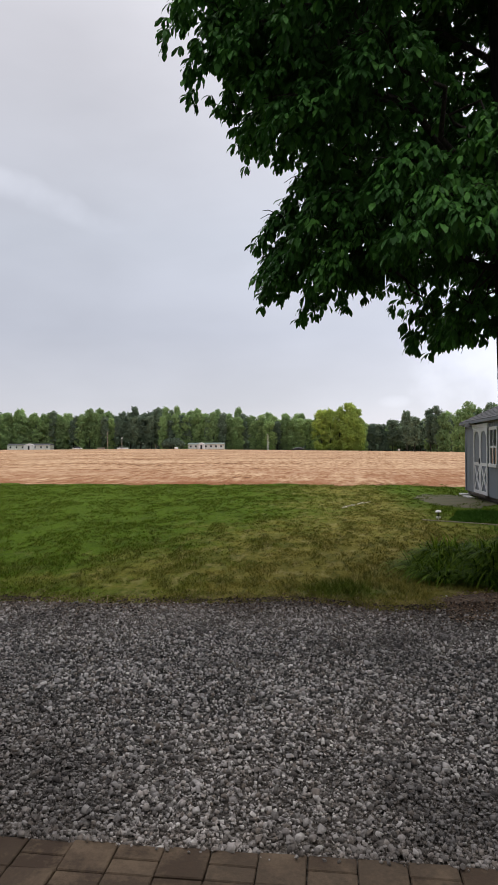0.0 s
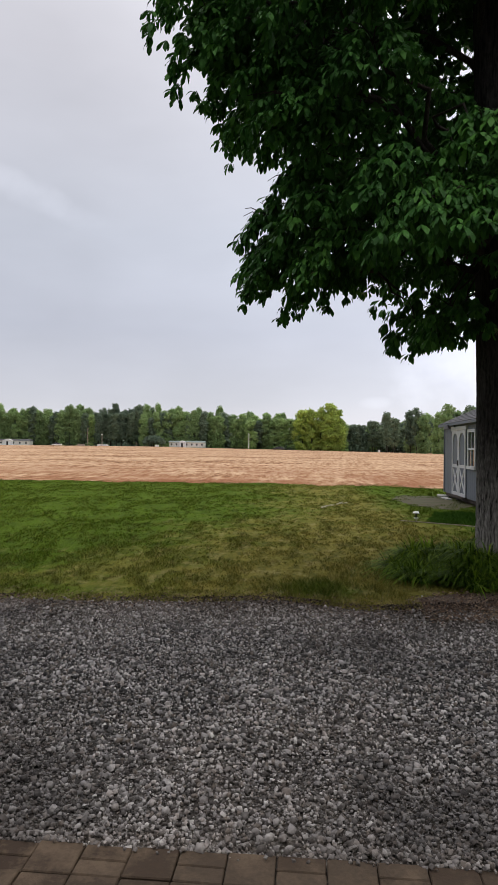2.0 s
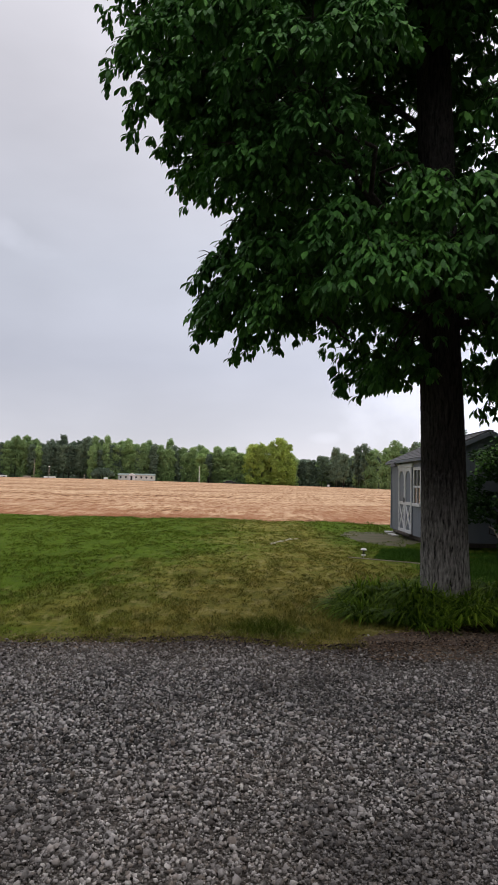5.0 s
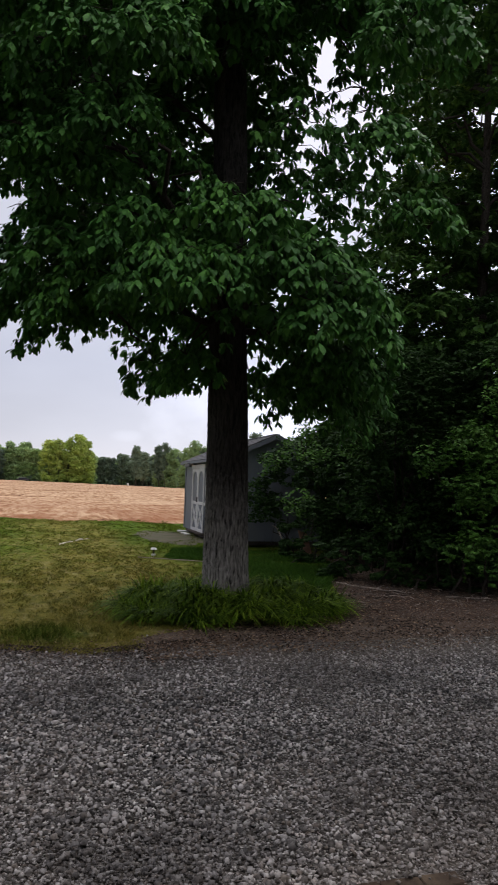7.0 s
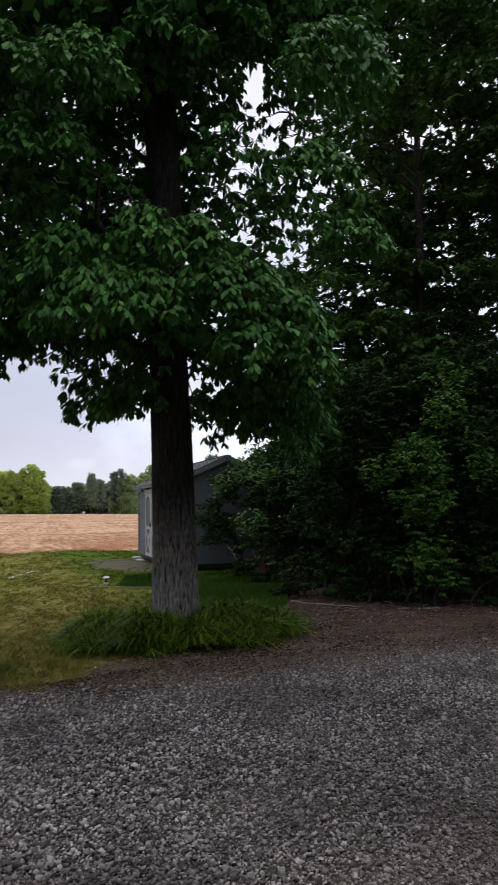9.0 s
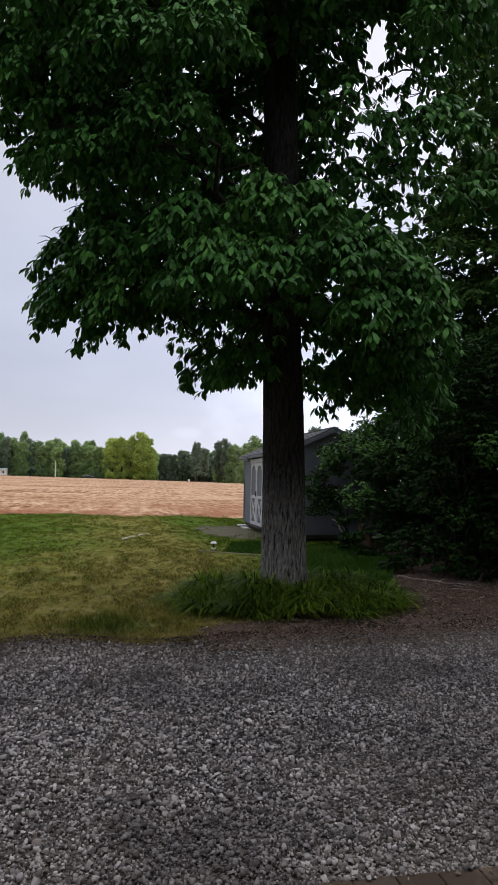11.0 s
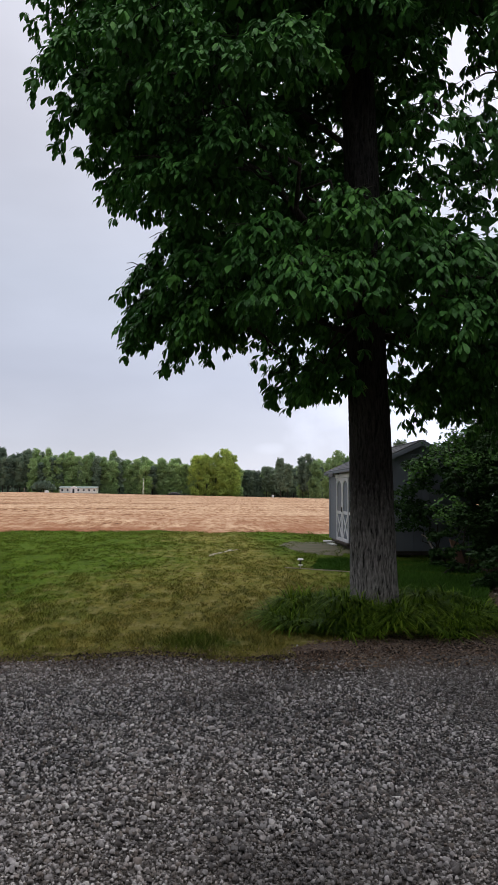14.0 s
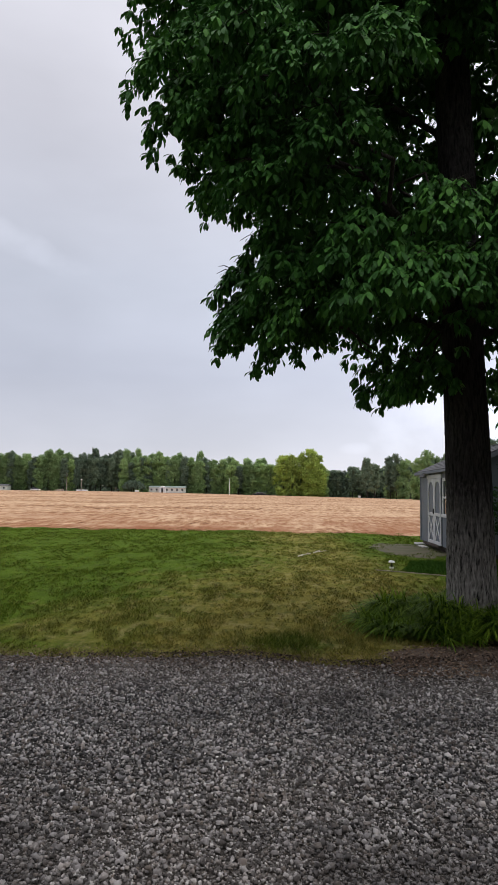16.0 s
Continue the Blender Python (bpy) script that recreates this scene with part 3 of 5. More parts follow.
# ---------- oak by the drive ----------
def trunk_mesh(name, path, radii, mat, around=190, up=300, ridge=0.010, seed=1, flare=0.0):
    """A trunk with long furrowed ridges."""
    path, radii = np.asarray(path, float), np.asarray(radii, float)
    z = path[0, 2] + (path[-1, 2] - path[0, 2]) * np.linspace(0, 1, up) ** 1.7
    cx, cy = np.interp(z, path[:, 2], path[:, 0]), np.interp(z, path[:, 2], path[:, 1])
    r = np.interp(z, path[:, 2], radii)
    t = np.linspace(0, 2 * np.pi, around, endpoint=False)
    T, Z = np.meshgrid(t, z)
    rng = np.random.default_rng(seed)

    def lattice(cols, rows_per_m, phase):
        """Smooth random relief, periodic round the trunk."""
        rows_n = int((z[-1] - z[0]) * rows_per_m) + 3
        g = rng.uniform(0, 1, (rows_n, cols))
        u = (T / (2 * np.pi) * cols + phase * np.sin(1.3 * Z + phase)) % cols
        w = (Z - z[0]) * rows_per_m
        i0, j0 = np.floor(u).astype(int) % cols, np.floor(w).astype(int)
        fu, fw = u - np.floor(u), w - j0
        fu, fw = fu * fu * (3 - 2 * fu), fw * fw * (3 - 2 * fw)
        i1, j1 = (i0 + 1) % cols, np.minimum(j0 + 1, rows_n - 1)
        return (g[j0, i0] * (1 - fu) + g[j0, i1] * fu) * (1 - fw) + (g[j1, i0] * (1 - fu) + g[j1, i1] * fu) * fw

    r1, r2 = lattice(int(around * 0.25), 3.2, 2.2), lattice(int(around * 0.47), 12.0, 3.1)
    ridged = 1 - np.abs(2 * r1 - 1)
    fine = 1 - np.abs(2 * r2 - 1)
    bump = ridge * (1.35 * ridged ** 0.7 + 0.35 * fine - 1.0 + 0.06 * rng.normal(size=T.shape))
    low = flare * np.exp(-(Z - z[0]) / 0.35) * (0.75 + 0.35 * np.sin(5 * T + 1.0))
    R = r[:, None] * (1 + 0.03 * np.sin(2 * T + 1.1 * Z) + 0.02 * np.sin(3 * T - 2 * Z)) + bump + low
    v = np.stack([cx[:, None] + R * np.cos(T), cy[:, None] + R * np.sin(T), Z], -1).reshape(-1, 3)
    i, j = np.meshgrid(np.arange(up - 1), np.arange(around), indexing="ij")
    f = np.stack([i * around + j, i * around + (j + 1) % around, (i + 1) * around + (j + 1) % around, (i + 1) * around + j], -1).reshape(-1, 4)
    me = soup(name, v, f, mat)
    me.shade_smooth()
    return me


def bend(a, b, rng, sag=0.1, n=6):
    """A crooked line from a to b."""
    a, b = np.asarray(a, float), np.asarray(b, float)
    t = np.linspace(0, 1, n)[:, None]
    p = a + (b - a) * t
    p[:, 2] += sag * np.linalg.norm(b - a) * np.sin(np.pi * t[:, 0])
    p[1:-1] += 0.05 * np.linalg.norm(b - a) * rng.normal(size=(n - 2, 3))
    return p


OAK = np.array([2.65, 9.95])
RIGHT = np.array([0.9, -0.435])  # along the crown, from the field side to the hedge side


def build_oak():
    rng = np.random.default_rng(21)
    tree = tagged(new("oak_tree"), "large broad-leaved tree with furrowed grey trunk and drooping green leaves", "tree")
    tree.location = (OAK[0], OAK[1], 0)
    lean = lambda z: np.array([-0.026 * z, 0.0])  # noqa: E731
    path = [(*lean(z), z) for z in (-0.1, 0.5, 1.2, 3, 5, 8, 11, 13)]
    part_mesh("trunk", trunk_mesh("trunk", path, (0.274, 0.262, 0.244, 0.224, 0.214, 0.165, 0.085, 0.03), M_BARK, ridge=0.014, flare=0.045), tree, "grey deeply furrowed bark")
    # outline of the crown by height, towards the field, the drive and the hedge
    zs = (2.45, 2.85, 3.15, 3.7, 4.4, 4.75, 5.2, 6.0, 7.0, 8.5, 10.0, 12.0, 13.5)
    west = (0.4, 1.7, 2.9, 3.0, 2.55, 2.8, 3.2, 3.8, 4.15, 4.3, 4.0, 2.6, 0.5)
    south = (0.3, 0.9, 1.9, 2.2, 2.1, 2.1, 2.2, 2.4, 2.5, 2.7, 2.6, 2.0, 0.4)
    east = (0.9, 1.8, 2.1, 2.2, 2.0, 2.0, 2.0, 2.2, 2.8, 3.2, 3.0, 2.0, 0.4)

    def reach(z, az):
        w, s, e = (np.interp(z, zs, k) for k in (west, south, east))
        c, d = math.cos(az), math.sin(az)
        side = w if c < 0 else e
        fore = s if d < 0 else s * 0.95
        return 1 / math.sqrt((c / side) ** 2 + (d / fore) ** 2)

    def bare(c):
        """The bare front of the upper trunk and the hollow of the crown round it."""
        u = c[0] * RIGHT[0] + c[1] * RIGHT[1]
        return c[1] < -0.15 and -0.75 < u < 0.75 and 4.3 < c[2] < 6.3

    def gap(c):
        """The thin window on the hedge side; it slants upwards away from the drive."""
        u = c[0] * RIGHT[0] + c[1] * RIGHT[1]
        return (0.75 < u < 2.4 or 0.75 < c[0] < 2.4) and 5.2 < c[2] - 0.6 * c[1] < 7.7

    # boughs that hang out over the drive, the best lit ones
    lit = ((-1.72, -2.05, 4.80, 0.46), (-2.43, -1.62, 4.62, 0.44), (-2.85, -1.35, 5.50, 0.46), (-2.55, -1.38, 5.15, 0.42), (-1.53, -1.95, 3.85, 0.42), (-1.30, -2.25, 3.42, 0.48), (-0.87, -2.25, 4.02, 0.36),
           (-0.42, -2.25, 3.98, 0.36), (-0.92, -2.35, 3.40, 0.45), (-0.35, -2.40, 3.50, 0.42), (0.06, -2.38, 3.58, 0.40), (0.05, -2.50, 3.06, 0.38), (0.42, -2.50, 3.26, 0.40), (0.50, -2.55, 2.98, 0.30),
           (1.48, -1.86, 4.45, 0.42), (1.15, -1.75, 5.20, 0.46), (0.55, -3.2, 5.35, 0.50), (-2.15, -2.15, 5.40, 0.50), (-1.50, -2.45, 5.30, 0.50), (-2.55, -2.1, 5.75, 0.5))
    # the edge of the crown against the sky over the field
    rim = ((-3.23, -1.35, 6.01, 0.46), (-3.20, -1.1, 5.66, 0.44), (-2.93, -0.85, 5.31, 0.42), (-2.75, -0.65, 4.98, 0.38), (-2.50, -0.5, 4.78, 0.30), (-2.34, -0.4, 4.36, 0.40), (-2.64, -0.3, 3.98, 0.38),
           (-2.63, -0.2, 3.66, 0.40), (-2.55, -0.1, 3.50, 0.42), (-2.08, -0.1, 3.40, 0.45), (-1.95, -0.96, 3.52, 0.46), (-2.53, -0.55, 3.44, 0.38), (-2.18, -1.1, 3.84, 0.42), (-2.00, -1.42, 4.52, 0.42), (-1.30, -0.85, 3.64, 0.46),
           (-1.80, -0.4, 3.66, 0.5), (-1.65, -0.8, 4.16, 0.5), (-1.55, 0.5, 3.65, 0.5))
    # low boughs towards the hedge and over the shed path
    low = ((0.95, -0.2, 2.86, 0.46), (1.45, 0.2, 2.65, 0.55), (1.35, -0.5, 2.90, 0.50), (1.7, 0.3, 3.05, 0.50), (0.6, 0.9, 2.85, 0.45), (1.3, 0.9, 3.1, 0.55), (0.9, -1.5, 3.2, 0.50), (1.05, -1.2, 2.95, 0.40),
           (0.6, -0.8, 3.2, 0.45), (0.98, -0.68, 2.95, 0.40), (0.74, -0.1, 2.80, 0.34))
    # thin hanging sprays at the foot of the crown
    thin = ((-0.7, -0.5, 2.91, 0.42), (-0.95, 0.1, 2.88, 0.40), (-0.4, 0.4, 3.03, 0.40), (-0.5, -0.1, 2.85, 0.34), (-0.95, 0.3, 3.13, 0.40), (-0.75, 0.2, 2.80, 0.34))
    named = [(np.array(b[:3]), b[3]) for b in lit + rim + low]
    fill, window = [], []
    taken = [c for c, _ in named]
    tries = 0
    while len(fill) < 190 and tries < 60000:
        tries += 1
        z = rng.uniform(3.6, 12.6)
        az = rng.uniform(0, 2 * math.pi)
        rad = rng.uniform(0.42, 0.74)
        far = max(0.25, reach(z, az) - rad - 0.10) * (1.0 if rng.uniform() < 0.66 else math.sqrt(rng.uniform(0.08, 1.0)))
        c = np.array([far * math.cos(az) - 0.018 * z, far * math.sin(az), z])
        if (far < 0.6 and z < 5) or (z < 4.7 and c[0] > 1.1 and c[1] < 0.8) or bare(c) or (gap(c) and rng.uniform() < 0.35):
            continue
        if min(np.linalg.norm((c - k) * np.array([1, 1, 1.5])) for k in taken) < 0.62:
            continue
        taken.append(c)
        (window if gap(c) else fill).append((c, rad))
    hanging = [(np.array(b[:3]), b[3]) for b in thin]
    boughs = named + fill + window + hanging
    limbs, twigs = [], []
    mains = sorted((k for k, b in enumerate(boughs) if not gap(b[0])), key=lambda k: -boughs[k][1] - (0.3 if k < len(named) and k % 4 == 0 else 0))[:34]
    for k, (c, rad) in enumerate(boughs):
        foot = max(3.35, c[2] - 0.55 * math.hypot(c[0], c[1]) - 0.2)
        a = np.array([*lean(foot), foot])
        if k in mains:
            limbs.append((bend(a, c, rng, 0.10, 7), np.linspace(0.046, 0.010, 7)))
        else:
            m = boughs[min(mains, key=lambda q: np.linalg.norm(boughs[q][0] * 0.6 + a * 0.4 - c))][0]
            start = m * 0.55 + np.array([*lean(c[2]), max(3.3, m[2] - 0.6)]) * 0.45
            if np.linalg.norm(start - c) < 1.6:
                twigs.append((bend(start, c, rng, 0.06, 5), np.linspace(0.018, 0.006, 5)))
        for _ in range(5):
            d = unit(rng.normal(size=3)) * np.array([1, 1, 0.3]) * rad * 0.85
            twigs.append((bend(c, c + d, rng, 0.1, 4), np.linspace(0.008, 0.003, 4)))
    for p, r in limbs:
        part_mesh("limb", tubes("limb", [(p, r)], M_BARK_DARK, 8), tree)
    part_mesh("twig_spray", tubes("twig_spray", twigs, M_BARK_DARK, 4), tree)["kind"] = "stuff"
    sets = [spray_leaves(named, rng, 0.132, 2.7), spray_leaves(fill, rng, 0.140, 1.5), spray_leaves(window, rng, 0.150, 0.45), spray_leaves(hanging, rng, 0.145, 1.1)]
    B, W, F, S = (np.concatenate([q[k] for q in sets]) for k in range(4))
    crown = part_mesh("crown", leaf_soup("crown", B, W, F, S, S * rng.uniform(0.30, 0.41, len(S)), M_OAK, rng), tree, "dense drooping mid-green leaves")
    crown["kind"] = "stuff"
    # shaded leaves inside and field-side, plus a dense unseen top added to shade them
    for name, want, lo, hi, wide, size in (("inner_crown", 5000, 3.3, 9.0, 0.85, 0.18), ("inner_crown", 2600, 4.0, 8.2, 0.82, 0.17), ("top_crown", 10000, 8.0, 12.6, 0.92, 0.36)):
        inner = []
        while len(inner) < want:
            z, az = rng.uniform(lo, hi), rng.uniform(0, 2 * math.pi)
            far = wide * reach(z, az) * math.sqrt(rng.uniform(0.02, 1.0))
            c = np.array([far * math.cos(az) - 0.018 * z, far * math.sin(az), z])
            if gap(c) or bare(c) or far < 0.3 or (z < 3.7 and c[0] < 0) or (want == 2600 and c[0] > 0.1):
                continue
            inner.append(c)
        B, k = np.array(inner), len(inner)
        S = size * rng.uniform(0.75, 1.3, k)
        W = rng.normal(size=(k, 3)) * np.array([1, 1, 0.5]) + np.array([0, 0, -0.6])
        part_mesh(name, leaf_soup(name, B, W, np.array([0, 0, 1.0]) + 0.7 * rng.normal(size=(k, 3)), S, S * 0.5, M_OAK, rng, False), tree, "shaded inner leaves")["kind"] = "stuff"
    return tree


build_oak()


# ---------- shrubs and trees along the hedge ----------
def shrub(name, x, y, rx, ry, h, count, leaf, mat, label, seed, low=0.15, category="shrub"):
    rng = np.random.default_rng(seed)
    ob = tagged(new(name), label, category)
    ob.location = (x, y, 0)
    k = max(8, int(count / 170))
    a = rng.uniform(0, 2 * np.pi, k)
    z = low + (h - low) * rng.uniform(0, 1, k) ** 0.9
    prof = np.sqrt(np.clip(1 - (np.abs(z / h - 0.42) / 0.62) ** 2.2, 0.05, 1))
    d = prof * np.sqrt(rng.uniform(0.15, 1, k))
    c = np.stack([rx * d * np.cos(a), ry * d * np.sin(a), z], -1)
    rad = rng.uniform(0.28, 0.55, k) * min(1.0, h / 2.5)
    stems = [(bend((rng.normal() * 0.15, rng.normal() * 0.15, 0), q, rng, 0.08, 6), np.linspace(0.022, 0.005, 6)) for q in c[: min(k, 7 if h > 2.6 else 3)]]
    part_mesh("stem_thicket", tubes("stems", stems, M_BARK_DARK, 5), ob)["kind"] = "stuff"
    B, W, F, S = bough_leaves(c, rad, [170] * k, rng, leaf, 0.45, 0.85)
    keep = B[:, 2] > 0.03
    B, W, F, S = B[keep], W[keep], F[keep], S[keep]
    part_mesh("foliage", leaf_soup("foliage", B, W, F, S, S * 0.55, mat, rng, False), ob)["kind"] = "stuff"
    return ob


def tall_tree(name, x, y, h, base, spread, count, leaf, mat, label, seed, radius=0.2):
    rng = np.random.default_rng(seed)
    ob = tagged(new(name), label, "tree")
    ob.location = (x, y, 0)
    tilt = rng.normal(size=2) * 0.02
    path = [(tilt[0] * z, tilt[1] * z, z) for z in np.linspace(-0.1, h * 0.95, 8)]
    part_mesh("trunk", trunk_mesh("trunk", path, np.linspace(radius, 0.02, 8), M_BARK_DARK, 40, 120, 0.015, seed, 0.04), ob)
    k = int(count / 150)
    z = base + (h - base) * rng.uniform(0, 1, k)
    f = (z - base) / (h - base)
    lim = spread * np.sqrt(np.clip(1 - (np.abs(f - 0.4) / 0.63) ** 2, 0.04, 1))
    a = rng.uniform(0, 2 * np.pi, k)
    d = lim * np.sqrt(rng.uniform(0.05, 1, k))
    c = np.stack([d * np.cos(a), d * np.sin(a), z], -1)
    for q in c[:: max(1, k // 26)]:
        foot = max(base * 0.6, q[2] - 0.5 * math.hypot(q[0], q[1]))
        part_mesh("limb", tubes("limb", [(bend((tilt[0] * foot, tilt[1] * foot, foot), q, rng, 0.05, 6), np.linspace(0.05, 0.008, 6))], M_BARK_DARK, 6), ob)
    B, W, F, S = bough_leaves(c, rng.uniform(0.4, 0.8, k), [150] * k, rng, leaf, 0.5, 0.7)
    part_mesh("crown", leaf_soup("crown", B, W, F, S, S * 0.5, mat, rng, False), ob)["kind"] = "stuff"
    return ob


hedge_label = "dense dark green shrub in the wild hedge on leaf litter"
for k, (x, y, rx, ry, h) in enumerate(((6.75, 14.9, 1.1, 1.2, 3.0), (6.25, 12.3, 0.95, 0.80, 3.7), (7.35, 11.5, 1.0, 0.80, 3.8), (8.5, 10.8, 1.1, 0.80, 3.8), (9.8, 10.0, 1.2, 0.85, 3.65), (11.0, 9.1, 1.1, 0.95, 3.65),
                                       (7.9, 14.8, 1.3, 1.2, 6.0), (9.4, 13.6, 1.6, 1.2, 5.5), (11.6, 12.4, 1.6, 1.2, 5.2), (6.2, 16.9, 1.15, 0.5, 2.55), (7.3, 13.2, 1.2, 1.0, 4.2), (8.7, 12.2, 1.3, 1.0, 4.4))):
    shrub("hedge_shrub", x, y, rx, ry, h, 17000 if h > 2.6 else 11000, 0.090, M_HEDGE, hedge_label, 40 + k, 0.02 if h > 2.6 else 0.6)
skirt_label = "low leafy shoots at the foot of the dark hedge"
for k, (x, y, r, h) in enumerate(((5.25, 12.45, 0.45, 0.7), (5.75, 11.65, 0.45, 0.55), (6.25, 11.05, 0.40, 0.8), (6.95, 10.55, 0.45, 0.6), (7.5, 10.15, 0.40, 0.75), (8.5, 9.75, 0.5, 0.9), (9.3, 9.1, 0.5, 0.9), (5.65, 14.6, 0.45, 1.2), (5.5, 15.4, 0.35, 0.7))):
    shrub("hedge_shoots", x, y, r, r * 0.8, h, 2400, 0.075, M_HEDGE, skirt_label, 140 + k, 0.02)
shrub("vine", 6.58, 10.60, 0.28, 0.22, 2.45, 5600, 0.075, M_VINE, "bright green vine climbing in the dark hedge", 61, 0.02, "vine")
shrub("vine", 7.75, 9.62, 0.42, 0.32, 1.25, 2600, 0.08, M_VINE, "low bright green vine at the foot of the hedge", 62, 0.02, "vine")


def leaf_tiers():
    """Sprays of paler vine leaves over the hedge face; their colour stands for lit clusters."""
    rng = np.random.default_rng(66)
    ob = tagged(new("hedge_vine"), "leafy sprays in paler vine colour for lit clusters on the hedge face", "vine")
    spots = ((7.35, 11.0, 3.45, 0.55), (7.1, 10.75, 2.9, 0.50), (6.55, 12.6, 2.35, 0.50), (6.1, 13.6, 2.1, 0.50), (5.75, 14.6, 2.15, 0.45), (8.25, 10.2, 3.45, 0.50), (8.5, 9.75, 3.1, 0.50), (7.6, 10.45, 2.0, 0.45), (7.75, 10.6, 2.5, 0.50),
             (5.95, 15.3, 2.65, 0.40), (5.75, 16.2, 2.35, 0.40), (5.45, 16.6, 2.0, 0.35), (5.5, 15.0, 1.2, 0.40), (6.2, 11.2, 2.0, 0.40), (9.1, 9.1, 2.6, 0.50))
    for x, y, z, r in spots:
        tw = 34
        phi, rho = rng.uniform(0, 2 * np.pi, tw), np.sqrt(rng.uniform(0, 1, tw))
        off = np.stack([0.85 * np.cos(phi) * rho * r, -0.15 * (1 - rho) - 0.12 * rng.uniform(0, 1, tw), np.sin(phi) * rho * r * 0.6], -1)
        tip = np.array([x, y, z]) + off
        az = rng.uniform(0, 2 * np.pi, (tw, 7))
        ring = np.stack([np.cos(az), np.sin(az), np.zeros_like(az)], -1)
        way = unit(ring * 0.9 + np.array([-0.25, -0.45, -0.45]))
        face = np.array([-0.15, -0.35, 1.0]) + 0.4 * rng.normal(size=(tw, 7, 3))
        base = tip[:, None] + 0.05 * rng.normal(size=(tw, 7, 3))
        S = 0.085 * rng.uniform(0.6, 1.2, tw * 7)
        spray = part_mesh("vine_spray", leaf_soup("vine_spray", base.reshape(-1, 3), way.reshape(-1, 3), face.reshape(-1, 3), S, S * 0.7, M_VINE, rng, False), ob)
        spray["kind"] = "stuff"
    # the stems that carry them
    for x, y in ((7.2, 11.2), (6.3, 13.2), (8.4, 10.3), (5.8, 15.4)):
        part_mesh("vine_stem", tubes("vine_stem", [(bend((x, y, 0.0), (x + 0.1, y - 0.2, 3.2), rng, 0.03, 9), np.linspace(0.018, 0.006, 9))], M_BARK_DARK, 6), ob)


leaf_tiers()
tree_label = "tall dark tree with thin trunk behind the hedge"
# the last two trees stand out of view, added to shade the right-hand gravel
for k, (x, y, h, b, sp) in enumerate(((9.4, 14.5, 15.0, 2.6, 2.0), (8.5, 15.6, 8.5, 2.0, 2.4), (11.4, 15.4, 15.0, 4.0, 2.6), (12.8, 13.3, 15.0, 6.4, 2.7), (14.6, 11.0, 15.0, 2.0, 3.0), (15.8, 15.0, 16.0, 2.0, 3.2), (14.2, 18.0, 17.0, 3.0, 3.4), (18.0, 10.5, 15.0, 2.0, 3.4), (12.6, 5.6, 12.0, 1.0, 2.6), (13.2, 2.2, 12.0, 1.0, 2.8))):
    tall_tree("hedge_tree", x, y, h, b, sp, 20000 if k == 0 else 24000, 0.20, M_TREE, tree_label, 80 + k, 0.17)



# lighter leaf colour stands for the lit foliage of this tree
tall_tree("hedge_tree", 10.6, 17.2, 13.5, 7.6, 1.9, 9000, 0.20, M_LIME, "slender tree behind the hedge with yellow-green leaves coloured as lit", 97, 0.12)


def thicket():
    """Dark leaves added behind the hedge to stand for the deep shade of the wood."""
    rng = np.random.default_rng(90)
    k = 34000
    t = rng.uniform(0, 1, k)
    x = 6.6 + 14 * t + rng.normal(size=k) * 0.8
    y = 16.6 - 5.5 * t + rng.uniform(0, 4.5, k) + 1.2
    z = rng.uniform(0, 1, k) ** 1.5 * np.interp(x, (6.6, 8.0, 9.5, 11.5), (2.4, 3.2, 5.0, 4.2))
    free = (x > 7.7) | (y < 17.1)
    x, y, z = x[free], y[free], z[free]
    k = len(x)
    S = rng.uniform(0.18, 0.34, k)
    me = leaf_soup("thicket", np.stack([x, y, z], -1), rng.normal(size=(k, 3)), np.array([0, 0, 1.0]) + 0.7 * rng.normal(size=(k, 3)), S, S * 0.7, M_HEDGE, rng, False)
    tagged(new("thicket", me), "dark leaf backing added for the deep shade behind the hedge", "undergrowth", kind="stuff")


thicket()


# ---------- far wood ----------
def far_tree_meshes(kind, seed, h=20.0):
    rng = np.random.default_rng(seed)
    if kind == "pine":
        k, lim = 190, lambda f: 2.5 * np.sqrt(np.clip(1 - (np.abs(f - 0.62) / 0.42) ** 2.6, 0.05, 1))  # noqa: E731
        lo = 0.22
    else:
        k, lim = 260, lambda f: 3.6 * np.sqrt(np.clip(1 - (np.abs(f - 0.45) / 0.55) ** 2.0, 0.02, 1))  # noqa: E731
        lo = 0.03
    if kind == "round":
        lim = lambda f: 4.2 * np.sqrt(np.clip(1 - (np.abs(f - 0.42) / 0.57) ** 2.0, 0.01, 1))  # noqa: E731
    # lumps of foliage along the limbs
    lump = 48 if kind == "pine" else 90
    la, lf = rng.uniform(0, 2 * np.pi, lump), lo + (0.97 - lo) * rng.uniform(0, 1, lump)
    ld = lim(lf) * np.sqrt(rng.uniform(0.15, 1, lump)) * 0.82
    lc = np.stack([ld * np.cos(la), ld * np.sin(la), lf * h], -1)
    k *= 24
    pick = rng.integers(0, lump, k)
    d = unit(rng.normal(size=(k, 3)))
    d[:, 2] = d[:, 2] * 0.9 + 0.1
    B = lc[pick] + d * rng.uniform(0.7, 1.0, (k, 1)) * rng.uniform(0.9, 1.7, lump)[pick][:, None] * np.array([1, 1, 0.8])
    W = rng.normal(size=(k, 3)) * np.array([1, 1, 0.9])
    F = d + np.array([0, 0, 0.6]) + 0.4 * rng.normal(size=(k, 3))
    S = rng.uniform(0.45, 0.95, k)
    return B, W, F, S, rng, h


